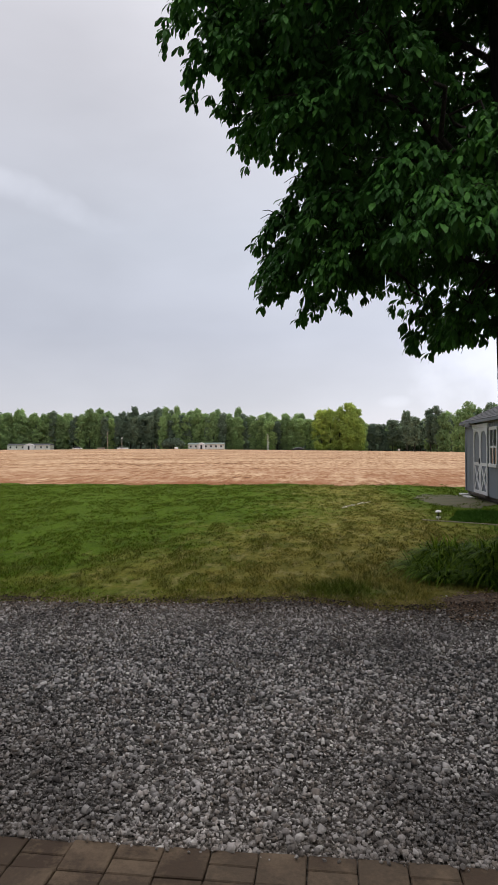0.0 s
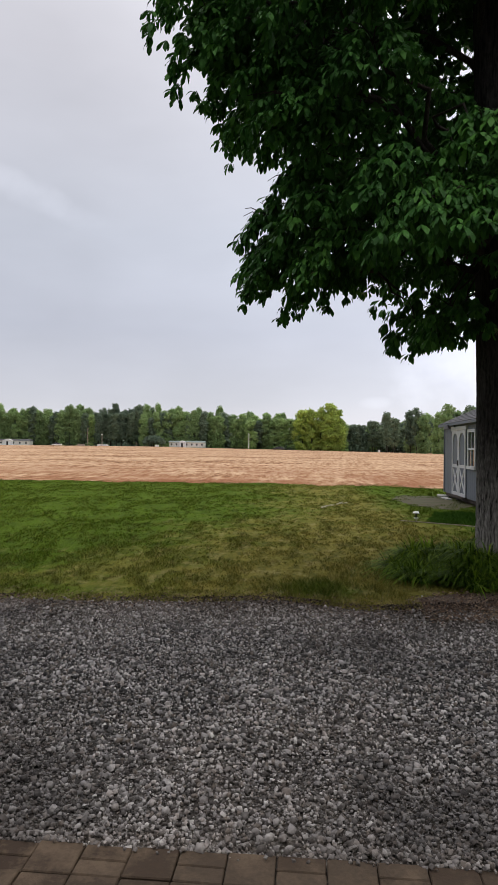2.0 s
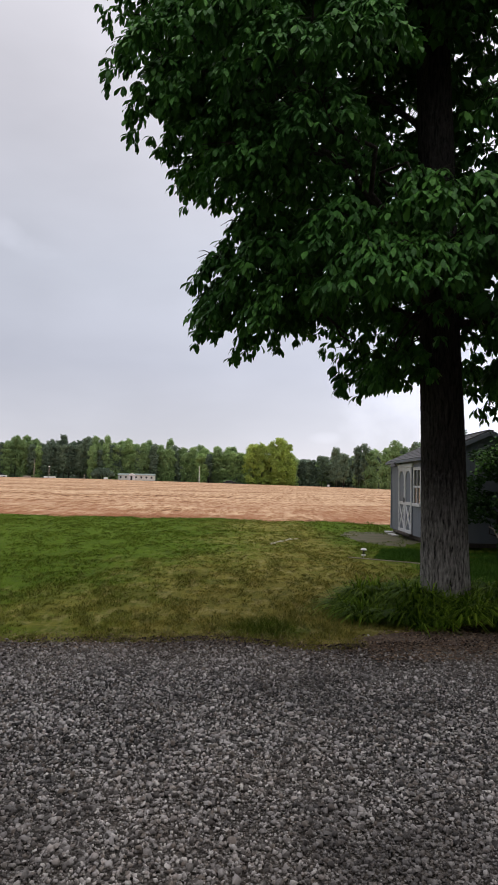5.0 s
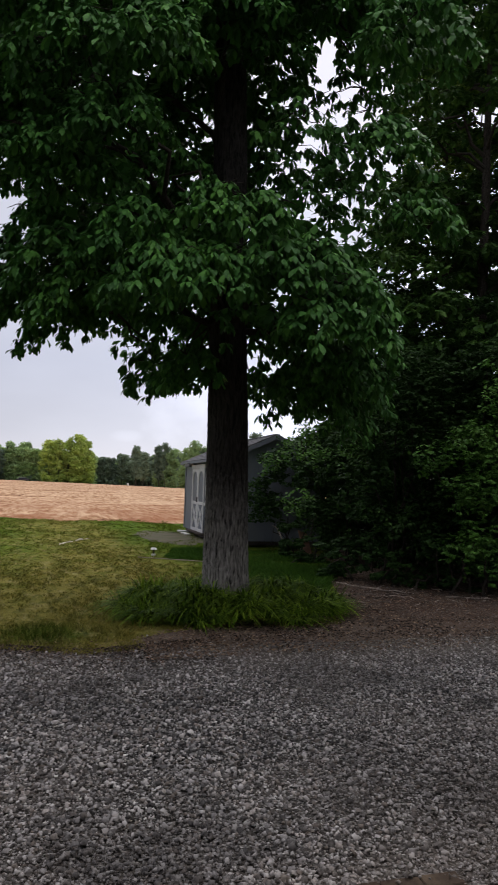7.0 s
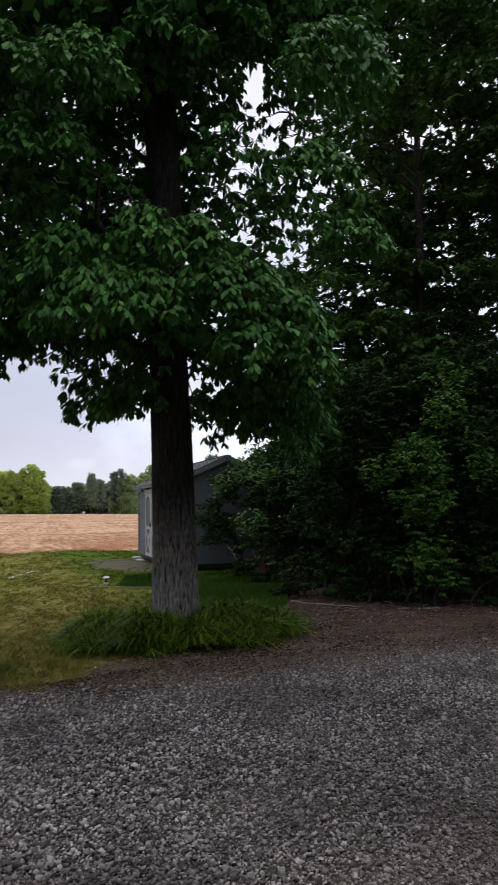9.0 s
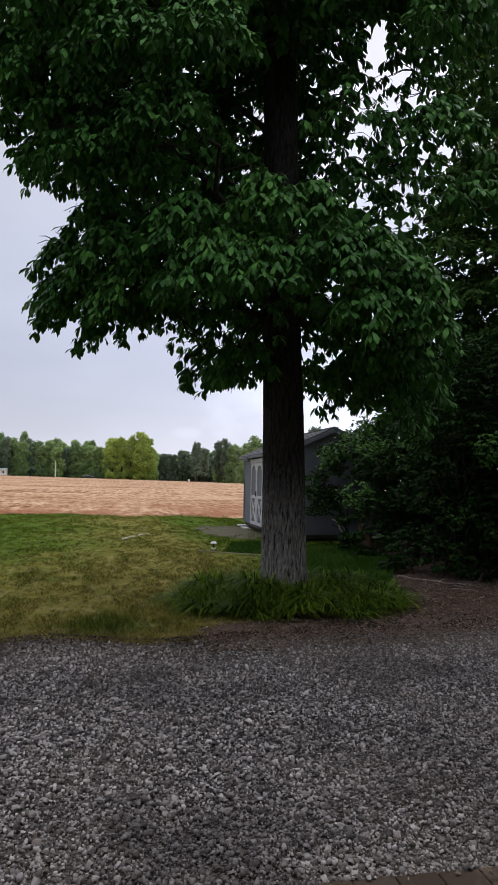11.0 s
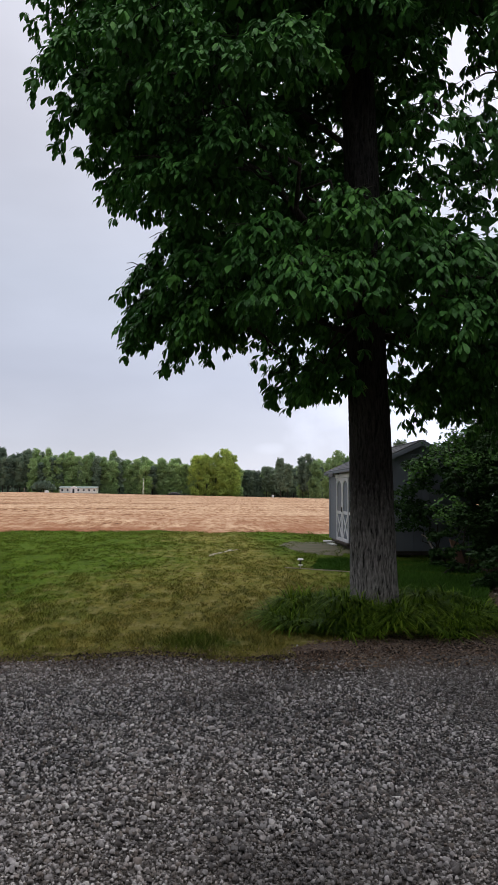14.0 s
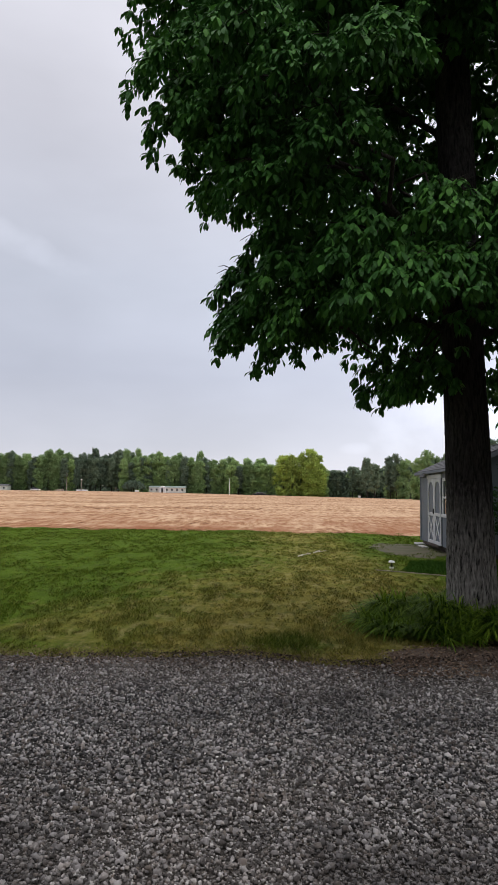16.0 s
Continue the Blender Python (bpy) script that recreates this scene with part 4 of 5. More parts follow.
def far_tree(kind, seed, mat, label):
    B, W, F, S, rng, h = far_tree_meshes(kind, seed)
    ob = tagged(new("pine_tree" if kind == "pine" else "woodland_tree"), label, "tree", "trees of the far wood")
    path = np.array([(0, 0, -0.3), (0.1, 0, h * 0.4), (0.0, 0.1, h * 0.92)])
    part_mesh("trunk", tubes("trunk", [(path, (0.28, 0.2, 0.04))], M_BARK_DARK, 6), ob)
    part_mesh("crown", leaf_soup("crown", B, W, F, S, S * 0.75, mat, rng, False), ob)["kind"] = "stuff"
    return ob


def top_of_wood(x):
    """Height of the far tree tops along the wood."""
    return float(np.interp(x, (-190, -150, -120, -95, -60, -35, -10, 4, 24, 33, 43, 55, 66, 90, 120), (21, 21.5, 20.5, 21.5, 20.5, 20.5, 19.0, 18.5, 16.5, 14.5, 17.5, 18.5, 20, 22, 24)))


def build_far_wood():
    rng = np.random.default_rng(5)
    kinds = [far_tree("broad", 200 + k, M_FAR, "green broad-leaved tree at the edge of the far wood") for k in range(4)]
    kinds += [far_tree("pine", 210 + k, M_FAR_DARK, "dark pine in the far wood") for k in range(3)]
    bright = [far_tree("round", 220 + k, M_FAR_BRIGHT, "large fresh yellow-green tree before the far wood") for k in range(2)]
    spots = []
    x = -205.0
    while x < 135:
        x += rng.uniform(2.2, 3.6)
        for row in range(2):
            spots.append((x + rng.uniform(-1.5, 1.5), 330 + 6 * row + rng.uniform(-2, 2), rng.uniform(0.80, 1.06) + 0.04 * row))
    used = set()
    for x, y, s in spots:
        pines = (-100 < x < -80) or (x > 27 and rng.uniform() < 0.93) or rng.uniform() < 0.2
        k = int(rng.integers(4, 7)) if pines else int(rng.integers(0, 4))
        hgt = top_of_wood(x) / 20.8 * s
        m = pose(x, y, float(ground_z(x, y)) - 0.3, 0, 0, rng.uniform(0, 360)) @ Matrix.Diagonal((*(rng.uniform(0.8, 1.1) * np.array([1, 1, 0]) + np.array([0, 0, hgt])), 1))
        if k in used:
            copy_thing(kinds[k], m)
        else:
            used.add(k)
            kinds[k].matrix_basis = m
    for k, (x, y, sx, sz) in enumerate(((16.8, 325, 1.25, 1.16), (8.0, 324, 0.9, 1.02), (20.4, 325.5, 0.8, 0.88), (12.4, 326, 1.0, 1.06), (3.8, 326.5, 0.9, 0.86), (16.0, 323, 1.3, 0.66), (21.0, 323.5, 0.7, 0.58))):
        m = pose(x, y, float(ground_z(x, y)) - 0.3, 0, 0, 70 * k) @ Matrix.Diagonal((sx, sx, sz, 1))
        if k < 2:
            bright[k].matrix_basis = m
        else:
            copy_thing(bright[k % 2], m)
    # nearer wood on the right, behind the shed and the hedge
    for k in range(38):
        x = rng.uniform(40, 100)
        y = 300 - (x - 40) * 4.6 + rng.uniform(-8, 8)
        if y < 60:
            continue
        q = int(rng.integers(2, 7))
        copy_thing(kinds[q], pose(x, y, float(ground_z(x, y)) - 0.3, 0, 0, rng.uniform(0, 360)) @ Matrix.Diagonal((0.9, 0.9, rng.uniform(0.75, 0.95), 1)))
    # undergrowth that closes the foot of the wood
    k = 28000
    xx = rng.uniform(-215, 140, k)
    tall = np.array([top_of_wood(v) for v in np.linspace(-215, 140, 72)])
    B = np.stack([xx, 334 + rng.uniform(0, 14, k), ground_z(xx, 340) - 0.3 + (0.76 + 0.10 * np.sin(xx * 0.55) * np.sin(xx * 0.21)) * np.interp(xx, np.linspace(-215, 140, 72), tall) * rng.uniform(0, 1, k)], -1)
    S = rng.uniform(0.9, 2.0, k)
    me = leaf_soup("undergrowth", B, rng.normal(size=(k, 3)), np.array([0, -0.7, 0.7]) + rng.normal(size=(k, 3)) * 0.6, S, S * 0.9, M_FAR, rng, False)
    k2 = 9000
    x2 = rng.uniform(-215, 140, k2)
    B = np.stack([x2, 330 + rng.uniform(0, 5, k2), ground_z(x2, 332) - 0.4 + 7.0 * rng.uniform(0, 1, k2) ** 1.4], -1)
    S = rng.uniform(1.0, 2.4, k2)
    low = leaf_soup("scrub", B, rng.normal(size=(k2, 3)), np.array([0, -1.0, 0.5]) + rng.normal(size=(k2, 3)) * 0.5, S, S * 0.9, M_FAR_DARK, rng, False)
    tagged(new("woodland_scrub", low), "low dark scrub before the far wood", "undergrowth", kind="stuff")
    tagged(new("woodland_undergrowth", me), "pale hazed undergrowth along the foot of the wood", "undergrowth", kind="stuff")


build_far_wood()


# ---------- shed ----------
def build_shed():
    """Grey garden shed; local x runs along the door wall from the far corner, y to the back, z up."""
    LEN, WID, LOW, EAVE, APEX = 4.95, 2.44, 0.15, 2.17, 2.72
    shed = tagged(new("garden_shed"), "grey wooden garden shed with white-trimmed double doors on gravel", "shed")
    shed.matrix_basis = pose(4.78, 22.62, 0, 0, 0, -90.8)
    # seen from its front the wall stands on local y = 0; the back is at +WID
    part("floor_frame", box((0.05, 0.05, 0.05), (LEN - 0.05, WID - 0.05, LOW)), M_TWIG, shed)
    for y in (0.1, WID - 0.2):
        part("skid", box((0.1, y, -0.01), (LEN - 0.1, y + 0.1, 0.06)), M_TWIG, shed)

    def boards(name, a, b, y0, out, top):
        """Siding of boards side by side on a backing, along x."""
        wall = part(name, box((a, y0 + out * 0.3, LOW), (b, y0 + out, top)), M_SIDING, shed)
        k = max(1, round((b - a) / 0.2))
        w = (b - a) / k
        for i in range(k):
            x0, x1 = a + i * w + 0.004, a + (i + 1) * w - 0.004
            part("board", box((x0, min(y0, y0 + out * 0.29), LOW), (x1, max(y0, y0 + out * 0.29), top), 0.002), M_SIDING, wall)

    boards("front_wall", 0.0, LEN, 0.0, 0.04, EAVE)
    boards("back_wall", 0.0, LEN, WID, -0.04, EAVE)
    for x, name in ((0.0, "far_wall"), (LEN - 0.04, "end_wall")):
        k = 12
        w = WID / k
        top = lambda y: EAVE + (APEX - EAVE) * (1 - abs(2 * y / WID - 1)) - 0.03  # noqa: E731
        bm = bmesh.new()
        sil = [(0.0, LOW), (WID, LOW), (WID, top(WID)), (WID / 2, top(WID / 2)), (0.0, top(0))]
        f, g = ([bm.verts.new((px, py, pz)) for py, pz in sil] for px in (x + 0.012, x + 0.028))
        bm.faces.new(f), bm.faces.new(g[::-1])
        for i in range(5):
            bm.faces.new((f[i], g[i], g[(i + 1) % 5], f[(i + 1) % 5]))
        bmesh.ops.recalc_face_normals(bm, faces=bm.faces)
        wall = part(name, bm, M_SIDING, shed)
        xa, xb = (x, x + 0.0115) if x == 0.0 else (x + 0.0285, x + 0.04)
        for i in range(k):
            y0, y1 = i * w + 0.004, (i + 1) * w - 0.004
            bm = bmesh.new()
            v = [bm.verts.new(c) for c in ((xa, y0, LOW), (xb, y0, LOW), (xb, y1, LOW), (xa, y1, LOW), (xa, y0, top(y0)), (xb, y0, top(y0)), (xb, y1, top(y1)), (xa, y1, top(y1)))]
            for fc in ((0, 3, 2, 1), (4, 5, 6, 7), (0, 1, 5, 4), (1, 2, 6, 5), (2, 3, 7, 6), (3, 0, 4, 7)):
                bm.faces.new([v[j] for j in fc])
            part("board", bm, M_SIDING, wall)
    part("gable_vent", box((LEN + 0.002, WID / 2 - 0.22, EAVE + 0.02), (LEN + 0.03, WID / 2 + 0.22, EAVE + 0.26), 0.006), M_SIDING, shed, "grey slatted gable vent")
    # roof: two slopes with overhang, in courses of shingles
    run, rise = WID / 2 + 0.14, (APEX - EAVE) * (WID / 2 + 0.14) / (WID / 2)
    slope = math.atan2(rise, run)
    def lay(bm, side):
        bmesh.ops.rotate(bm, verts=bm.verts, cent=(0, 0, 0), matrix=Matrix.Rotation(slope, 3, "X"))
        bmesh.ops.translate(bm, verts=bm.verts, vec=(0, -0.14, EAVE - 0.03))
        if side < 0:
            bmesh.ops.scale(bm, verts=bm.verts, vec=(1, -1, 1))
            bmesh.ops.translate(bm, verts=bm.verts, vec=(0, WID, 0))
            bmesh.ops.reverse_faces(bm, faces=bm.faces)
        return bm

    for side in (1, -1):
        c = math.hypot(run, rise)
        deck = part("roof_slope", lay(box((-0.14, 0, -0.03), (LEN + 0.14, c, 0.010)), side), M_SHINGLE, shed, "grey shingles")
        for i in range(9):
            bm = box((-0.15, i * c / 9, 0.012), (LEN + 0.15, (i + 1) * c / 9 + 0.03, 0.022))
            bmesh.ops.rotate(bm, verts=bm.verts, cent=(0, i * c / 9, 0.012), matrix=Matrix.Rotation(-0.05, 3, "X"))
            part("shingle_course", lay(bm, side), M_SHINGLE, deck)
    part("ridge_cap", box((-0.15, WID / 2 - 0.09, APEX + 0.02), (LEN + 0.15, WID / 2 + 0.09, APEX + 0.045), 0.01), M_SHINGLE, shed)
    for y in (-0.165, WID + 0.14):
        part("fascia", box((-0.15, y, EAVE - 0.10), (LEN + 0.15, y + 0.025, EAVE - 0.03), 0.004), M_SIDING, shed, "grey fascia board")
    for x in (-0.165, LEN + 0.14):
        for side in (1, -1):
            bm = box((x, 0, -0.11), (x + 0.025, math.hypot(run, rise), -0.01), 0.004)
            bmesh.ops.rotate(bm, verts=bm.verts, cent=(0, 0, 0), matrix=Matrix.Rotation(slope, 3, "X"))
            bmesh.ops.translate(bm, verts=bm.verts, vec=(0, -0.14, EAVE - 0.03))
            if side < 0:
                bmesh.ops.scale(bm, verts=bm.verts, vec=(1, -1, 1))
                bmesh.ops.translate(bm, verts=bm.verts, vec=(0, WID, 0))
                bmesh.ops.reverse_faces(bm, faces=bm.faces)
            part("bargeboard", bm, M_WHITE if x < 0 else M_SIDING, shed)
    for x in (-0.02, LEN - 0.07):
        part("corner_board", box((x, -0.022, LOW), (x + 0.09, -0.001, EAVE - 0.1), 0.003), M_SIDING, shed)
    # double doors with white frames, arches and crosses
    D0, D1, TOP = 1.20, 2.76, 1.93
    for k in range(2):
        a, b = (D0, (D0 + D1) / 2 - 0.006) if k == 0 else ((D0 + D1) / 2 + 0.006, D1)
        leaf = part("door", box((a, -0.022, LOW + 0.02), (b, -0.002, TOP), 0.002), M_SIDING, shed, "grey door leaf with white cross-braced trim")
        t = 0.085
        for nm, lo, hi in (("stile", (a, LOW + 0.02), (a + t, TOP)), ("stile", (b - t, LOW + 0.02), (b, TOP)), ("rail", (a + t, LOW + 0.02), (b - t, LOW + 0.02 + t)), ("rail", (a + t, 0.92), (b - t, 0.92 + t)), ("rail", (a + t, TOP - t), (b - t, TOP))):
            part(nm, box((lo[0], -0.045, lo[1]), (hi[0], -0.022, hi[1]), 0.003), M_WHITE, leaf)
        w, h = b - a - 2 * t, 0.92 - LOW - 0.02 - t
        for s in (1, -1):
            bm = box((-math.hypot(w, h) / 2 + 0.03, -0.042 if s > 0 else -0.0405, -0.035), (math.hypot(w, h) / 2 - 0.03, -0.023, 0.035), 0.002)
            bmesh.ops.rotate(bm, verts=bm.verts, cent=(0, 0, 0), matrix=Matrix.Rotation(-s * math.atan2(h, w), 3, "Y"))
            bmesh.ops.translate(bm, verts=bm.verts, vec=((a + b) / 2, 0, LOW + 0.02 + t + h / 2))
            part("cross_brace", bm, M_WHITE, leaf)
        # arched corner blocks under the top rail
        for s in (1, -1):
            bm = bmesh.new()
            x0 = a + t if s > 0 else b - t
            pts = [(x0, TOP - t), (x0 + s * 0.24, TOP - t)] + [(x0 + s * (0.24 - 0.24 * math.sin(q)), TOP - t - 0.26 * (1 - math.cos(q))) for q in np.linspace(0.2, math.pi / 2, 6)]
            f = [bm.verts.new((px, -0.043, pz)) for px, pz in pts]
            g = [bm.verts.new((px, -0.0235, pz)) for px, pz in pts]
            bm.faces.new(f), bm.faces.new(g[::-1])
            for i in range(len(f)):
                bm.faces.new((f[i], g[i], g[(i + 1) % len(f)], f[(i + 1) % len(f)]))
            bmesh.ops.recalc_face_normals(bm, faces=bm.faces)
            part("arch_block", bm, M_WHITE, leaf)
    part("door_latch", box(((D0 + D1) / 2 - 0.03, -0.075, 0.98), ((D0 + D1) / 2 + 0.03, -0.046, 1.12), 0.006), M_DARK_METAL, shed)
    part("door_header", box((D0 - 0.09, -0.05, TOP + 0.005), (D1 + 0.09, -0.002, TOP + 0.11), 0.004), M_WHITE, shed)
    part("threshold", box((D0 - 0.05, -0.12, LOW - 0.03), (D1 + 0.05, -0.002, LOW + 0.015), 0.004), M_TWIG, shed)
    # window
    W0, W1, Z0, Z1 = 3.02, 3.66, 1.00, 1.85
    win = part("window", box((W0, -0.012, Z0), (W1, -0.002, Z1)), M_PANE, shed, "white-framed sash window")
    for lo, hi in (((W0 - 0.08, Z0 - 0.08), (W0, Z1 + 0.08)), ((W1, Z0 - 0.08), (W1 + 0.08, Z1 + 0.08)), ((W0, Z1), (W1, Z1 + 0.08)), ((W0, (Z0 + Z1) / 2 - 0.025), (W1, (Z0 + Z1) / 2 + 0.025)), (((W0 + W1) / 2 - 0.012, Z0), ((W0 + W1) / 2 + 0.012, Z1))):
        part("frame_bar", box((lo[0], -0.04, lo[1]), (hi[0], -0.013, hi[1]), 0.003), M_WHITE, win)
    part("sill", box((W0 - 0.1, -0.07, Z0 - 0.08), (W1 + 0.1, -0.013, Z0), 0.004), M_WHITE, win)
    # lamp over the doors
    lamp = part("wall_lamp", box((D0 + 0.1, -0.03, 2.02), (D0 + 0.2, -0.002, 2.12), 0.01), M_DARK_METAL, shed, "dark barn lamp")
    part_mesh("lamp_arm", tubes("lamp_arm", [([(D0 + 0.15, -0.03, 2.07), (D0 + 0.15, -0.12, 2.11), (D0 + 0.15, -0.22, 2.08)], (0.012, 0.012, 0.012))], M_DARK_METAL, 8), lamp)
    bm = bmesh.new()
    bmesh.ops.create_cone(bm, cap_ends=False, segments=16, radius1=0.12, radius2=0.03, depth=0.1, matrix=Matrix.Translation((D0 + 0.15, -0.22, 2.03)))
    part("lamp_shade", bm, M_DARK_METAL, lamp)
    return shed


M_DARK_METAL = paint_mat("dark_metal", (0.03, 0.03, 0.033), 0.4)
M_PANE = Mat("window_pane", 0.08, 0.6).colour((0.02, 0.023, 0.026)).m
M_CONCRETE = paint_mat("weathered_concrete", (0.52, 0.51, 0.48), 0.85, 30.0, (0.25, 0.23, 0.2), 0.4, (1, 1, 1))


def litter_mat():
    a = Mat("leaf_mould", 0.95, 0.1)
    w = a.coord(world=True)
    n1, n2 = a.noise(3.0, w, 6.0, 0.7), a.noise(40.0, w, 4.0, 0.7)
    c = a.mix(a.step(n2, 0.3, 0.7), (0.018, 0.011, 0.008), (0.110, 0.066, 0.044))
    c = a.mix(a.step(n1, 0.48, 0.66, 0.0, 0.55), c, (0.115, 0.098, 0.082))
    v = a.node("TexVoronoi", Vector=w, Scale=70.0)
    c = a.mix(a.step(a.node("SeparateColor", Color=v.outputs["Color"]).outputs[0], 0.86, 0.95, 0.0, 0.7), c, (0.27, 0.25, 0.23))
    sep = a.node("SeparateXYZ", Vector=w)
    dust = a.math("MULTIPLY", a.step(a.math("ADD", sep.outputs["Y"], a.math("MULTIPLY", n1, 1.2)), 10.2, 9.2, 0.0, 0.9), a.step(a.math("ADD", sep.outputs["X"], n1), 6.4, 4.4, 0.25, 1.0))
    c = a.mix(a.math("MULTIPLY", dust, a.step(n2, 0.25, 0.6, 0.4, 1.0)), c, (0.205, 0.158, 0.125))
    a.colour(c)
    return a.bump(n2, 0.9, 0.03).bump(n1, 0.6, 0.05).m


def dead_leaf_mat(name="dead_leaf", dark=(0.07, 0.046, 0.032), mid=(0.16, 0.104, 0.070), pale=(0.32, 0.235, 0.160)):
    a = Mat(name, 0.85, 0.15)
    a.colour(a.ramp(a.island(), (0.0, dark), (0.6, mid), (1.0, pale)))
    return a.m


def paver_mat():
    a = Mat("brick_paver", 0.9, 0.06)
    w = a.coord(world=True)
    n1, n2 = a.noise(6.0, w, 5.0, 0.6), a.noise(70.0, w, 4.0, 0.7)
    c = a.ramp(a.chance(), (0.0, (0.064, 0.045, 0.033)), (0.5, (0.082, 0.059, 0.043)), (1.0, (0.104, 0.078, 0.057)))
    c = a.mix(a.step(n1, 0.42, 0.72, 0.0, 0.65), c, (0.092, 0.072, 0.052))
    c = a.mix(a.step(n2, 0.35, 0.75, 0.0, 0.55), c, (0.055, 0.044, 0.034))
    c = a.mix(a.step(a.noise(3.0, w, 6.0, 0.75), 0.50, 0.64, 0.0, 0.7), c, (0.175, 0.128, 0.088))
    a.colour(c)
    return a.bump(n2, 0.5, 0.004).bump(n1, 0.3, 0.006).m


M_LITTER = litter_mat()
M_DEAD = dead_leaf_mat()
M_PAVER = paver_mat()
M_CRUMB = dead_leaf_mat("soil_crumb", (0.014, 0.011, 0.009), (0.035, 0.027, 0.021), (0.085, 0.062, 0.045))
M_DIRTPAD = paint_mat("grey_grit", (0.115, 0.098, 0.060), 0.95, 8.0, (0.055, 0.075, 0.020), 1.0, (1, 1, 1))
build_shed()

# grit pad before the shed doors
a = np.linspace(0, 2 * np.pi, 60, endpoint=False)
ripple = 1 + 0.06 * np.sin(3 * a + 1.0) + 0.05 * np.sin(7 * a) + 0.04 * np.sin(13 * a + 2.0)
pad = np.stack([4.0 + 0.95 * ripple * np.cos(a), 20.6 + 2.3 * ripple * np.sin(a)], -1)
tagged(patch("gravel_pad", pad, M_DIRTPAD, 0.004), "patch of grey grit before the shed doors", "gravel", kind="structure")
# leaf litter under the hedge
lx = np.linspace(1.35, 16, 70)
front = lawn_edge(lx) - 0.06
back = np.interp(lx, (1.35, 1.9, 4.2, 5.0, 6.0, 9.0, 16), (8.55, 8.95, 9.9, 12.2, 17.0, 18.0, 18.0)) + edge_wave(lx, 12, 0.05)
v = [(x, float(y), 0.004) for x, y in zip(lx, front)] + [(x, float(y), 0.004) for x, y in zip(lx, back)]
tagged(new("litter_bed", mesh_from("litter_bed", v, [(k, k + 1, 71 + k, 70 + k) for k in range(69)], M_LITTER)), "brown leaf litter and bare soil under the hedge", "soil", kind="structure")


def scatter_litter():
    rng = np.random.default_rng(14)
    k = 15000
    x = rng.uniform(1.4, 11.5, k)
    lo = lawn_edge(x) - 0.5
    hi = np.interp(x, (1.35, 1.9, 4.2, 5.0, 6.0, 9.0, 16), (8.6, 8.95, 9.9, 12.2, 14.0, 13.0, 12.0))
    y = lo + (hi - lo) * rng.uniform(0, 1, k)
    # crumbs of litter along the edge of the lawn
    e = 7000
    ex = rng.uniform(-3.0, 2.2, e)
    x, y, k = np.r_[x, ex], np.r_[y, lawn_edge(ex) - 0.05 + 0.20 * rng.normal(size=e)], k + e
    B = np.stack([x, y, 0.012 + 0.02 * rng.uniform(0, 1, k)], -1)
    W = rng.normal(size=(k, 3)) * np.array([1, 1, 0.22])
    F = np.array([0, 0, 1.0]) + 0.3 * rng.normal(size=(k, 3))
    S = np.r_[rng.uniform(0.014, 0.045, k - e), rng.uniform(0.008, 0.024, e)]
    tagged(new("fallen_leaves", leaf_soup("fallen_leaves", B, W, F, S, S * 0.55, M_DEAD, rng, False)), "scattered dry brown leaves along the drive", "leaves", kind="stuff")


scatter_litter()


def scatter_crumbs():
    """Dark crumbs of soil and bark among the stones where the drive meets grass and litter."""
    rng = np.random.default_rng(15)
    k = 20000
    x = rng.uniform(-4.2, 8.5, k)
    y = lawn_edge(x) + 0.10 - 0.80 * rng.uniform(0, 1, k) ** 2.6 + np.where(x > 2.0, 0.9, 0.0) * rng.uniform(0, 1, k)
    keep = lumps(x * 2.4, y * 3.0, 5) > rng.uniform(0.1, 0.75, k)
    x, y = x[keep], y[keep]
    k = len(x)
    B = np.stack([x, y, 0.014 + 0.008 * rng.uniform(0, 1, k)], -1)
    S = rng.uniform(0.012, 0.032, k)
    W = rng.normal(size=(k, 3)) * np.array([1, 1, 0.25])
    tagged(new("soil_crumbs", leaf_soup("soil_crumbs", B, W, np.array([0, 0, 1.0]) + 0.35 * rng.normal(size=(k, 3)), S, S * 0.7, M_CRUMB, rng, False)), "dark crumbs of soil and bark along the drive's edge", "soil", kind="stuff")


scatter_crumbs()


def fallen_branch(a, b, r, seed, mat, label):
    rng = np.random.default_rng(seed)
    p = bend((*a, r * 0.9), (*b, r * 0.9), rng, 0.0, 8)
    p[:, 2] = r * 0.9 + np.abs(rng.normal(size=8)) * 0.006
    ob = new("fallen_branch", tubes("fallen_branch", [(p, np.linspace(r, r * 0.45, 8)), (bend(p[4], p[4] + np.array([0.18, 0.1, 0.03]), rng, 0, 4), np.linspace(r * 0.5, r * 0.2, 4))], mat, 7))
    return tagged(ob, label, "branch")


M_PALEWOOD = bark_mat("bleached_wood", (0.42, 0.36, 0.31), (0.18, 0.15, 0.13), 2.0)
M_BLEACHED = bark_mat("bare_white_wood", (0.80, 0.76, 0.70), (0.45, 0.42, 0.38), 2.0)
fallen_branch((4.96, 11.83), (5.55, 10.74), 0.015, 1, M_PALEWOOD, "pale fallen branch lying on leaf litter")
fallen_branch((6.0, 10.45), (6.55, 10.2), 0.013, 2, M_PALEWOOD, "short pale broken branch on leaf litter")
fallen_branch((7.2, 9.75), (7.5, 9.95), 0.012, 3, M_PALEWOOD, "thin fallen branch on leaf litter")
fallen_branch((0.95, 18.0), (1.20, 18.9), 0.014, 4, M_BLEACHED, "pale crooked stick lying on the lawn")
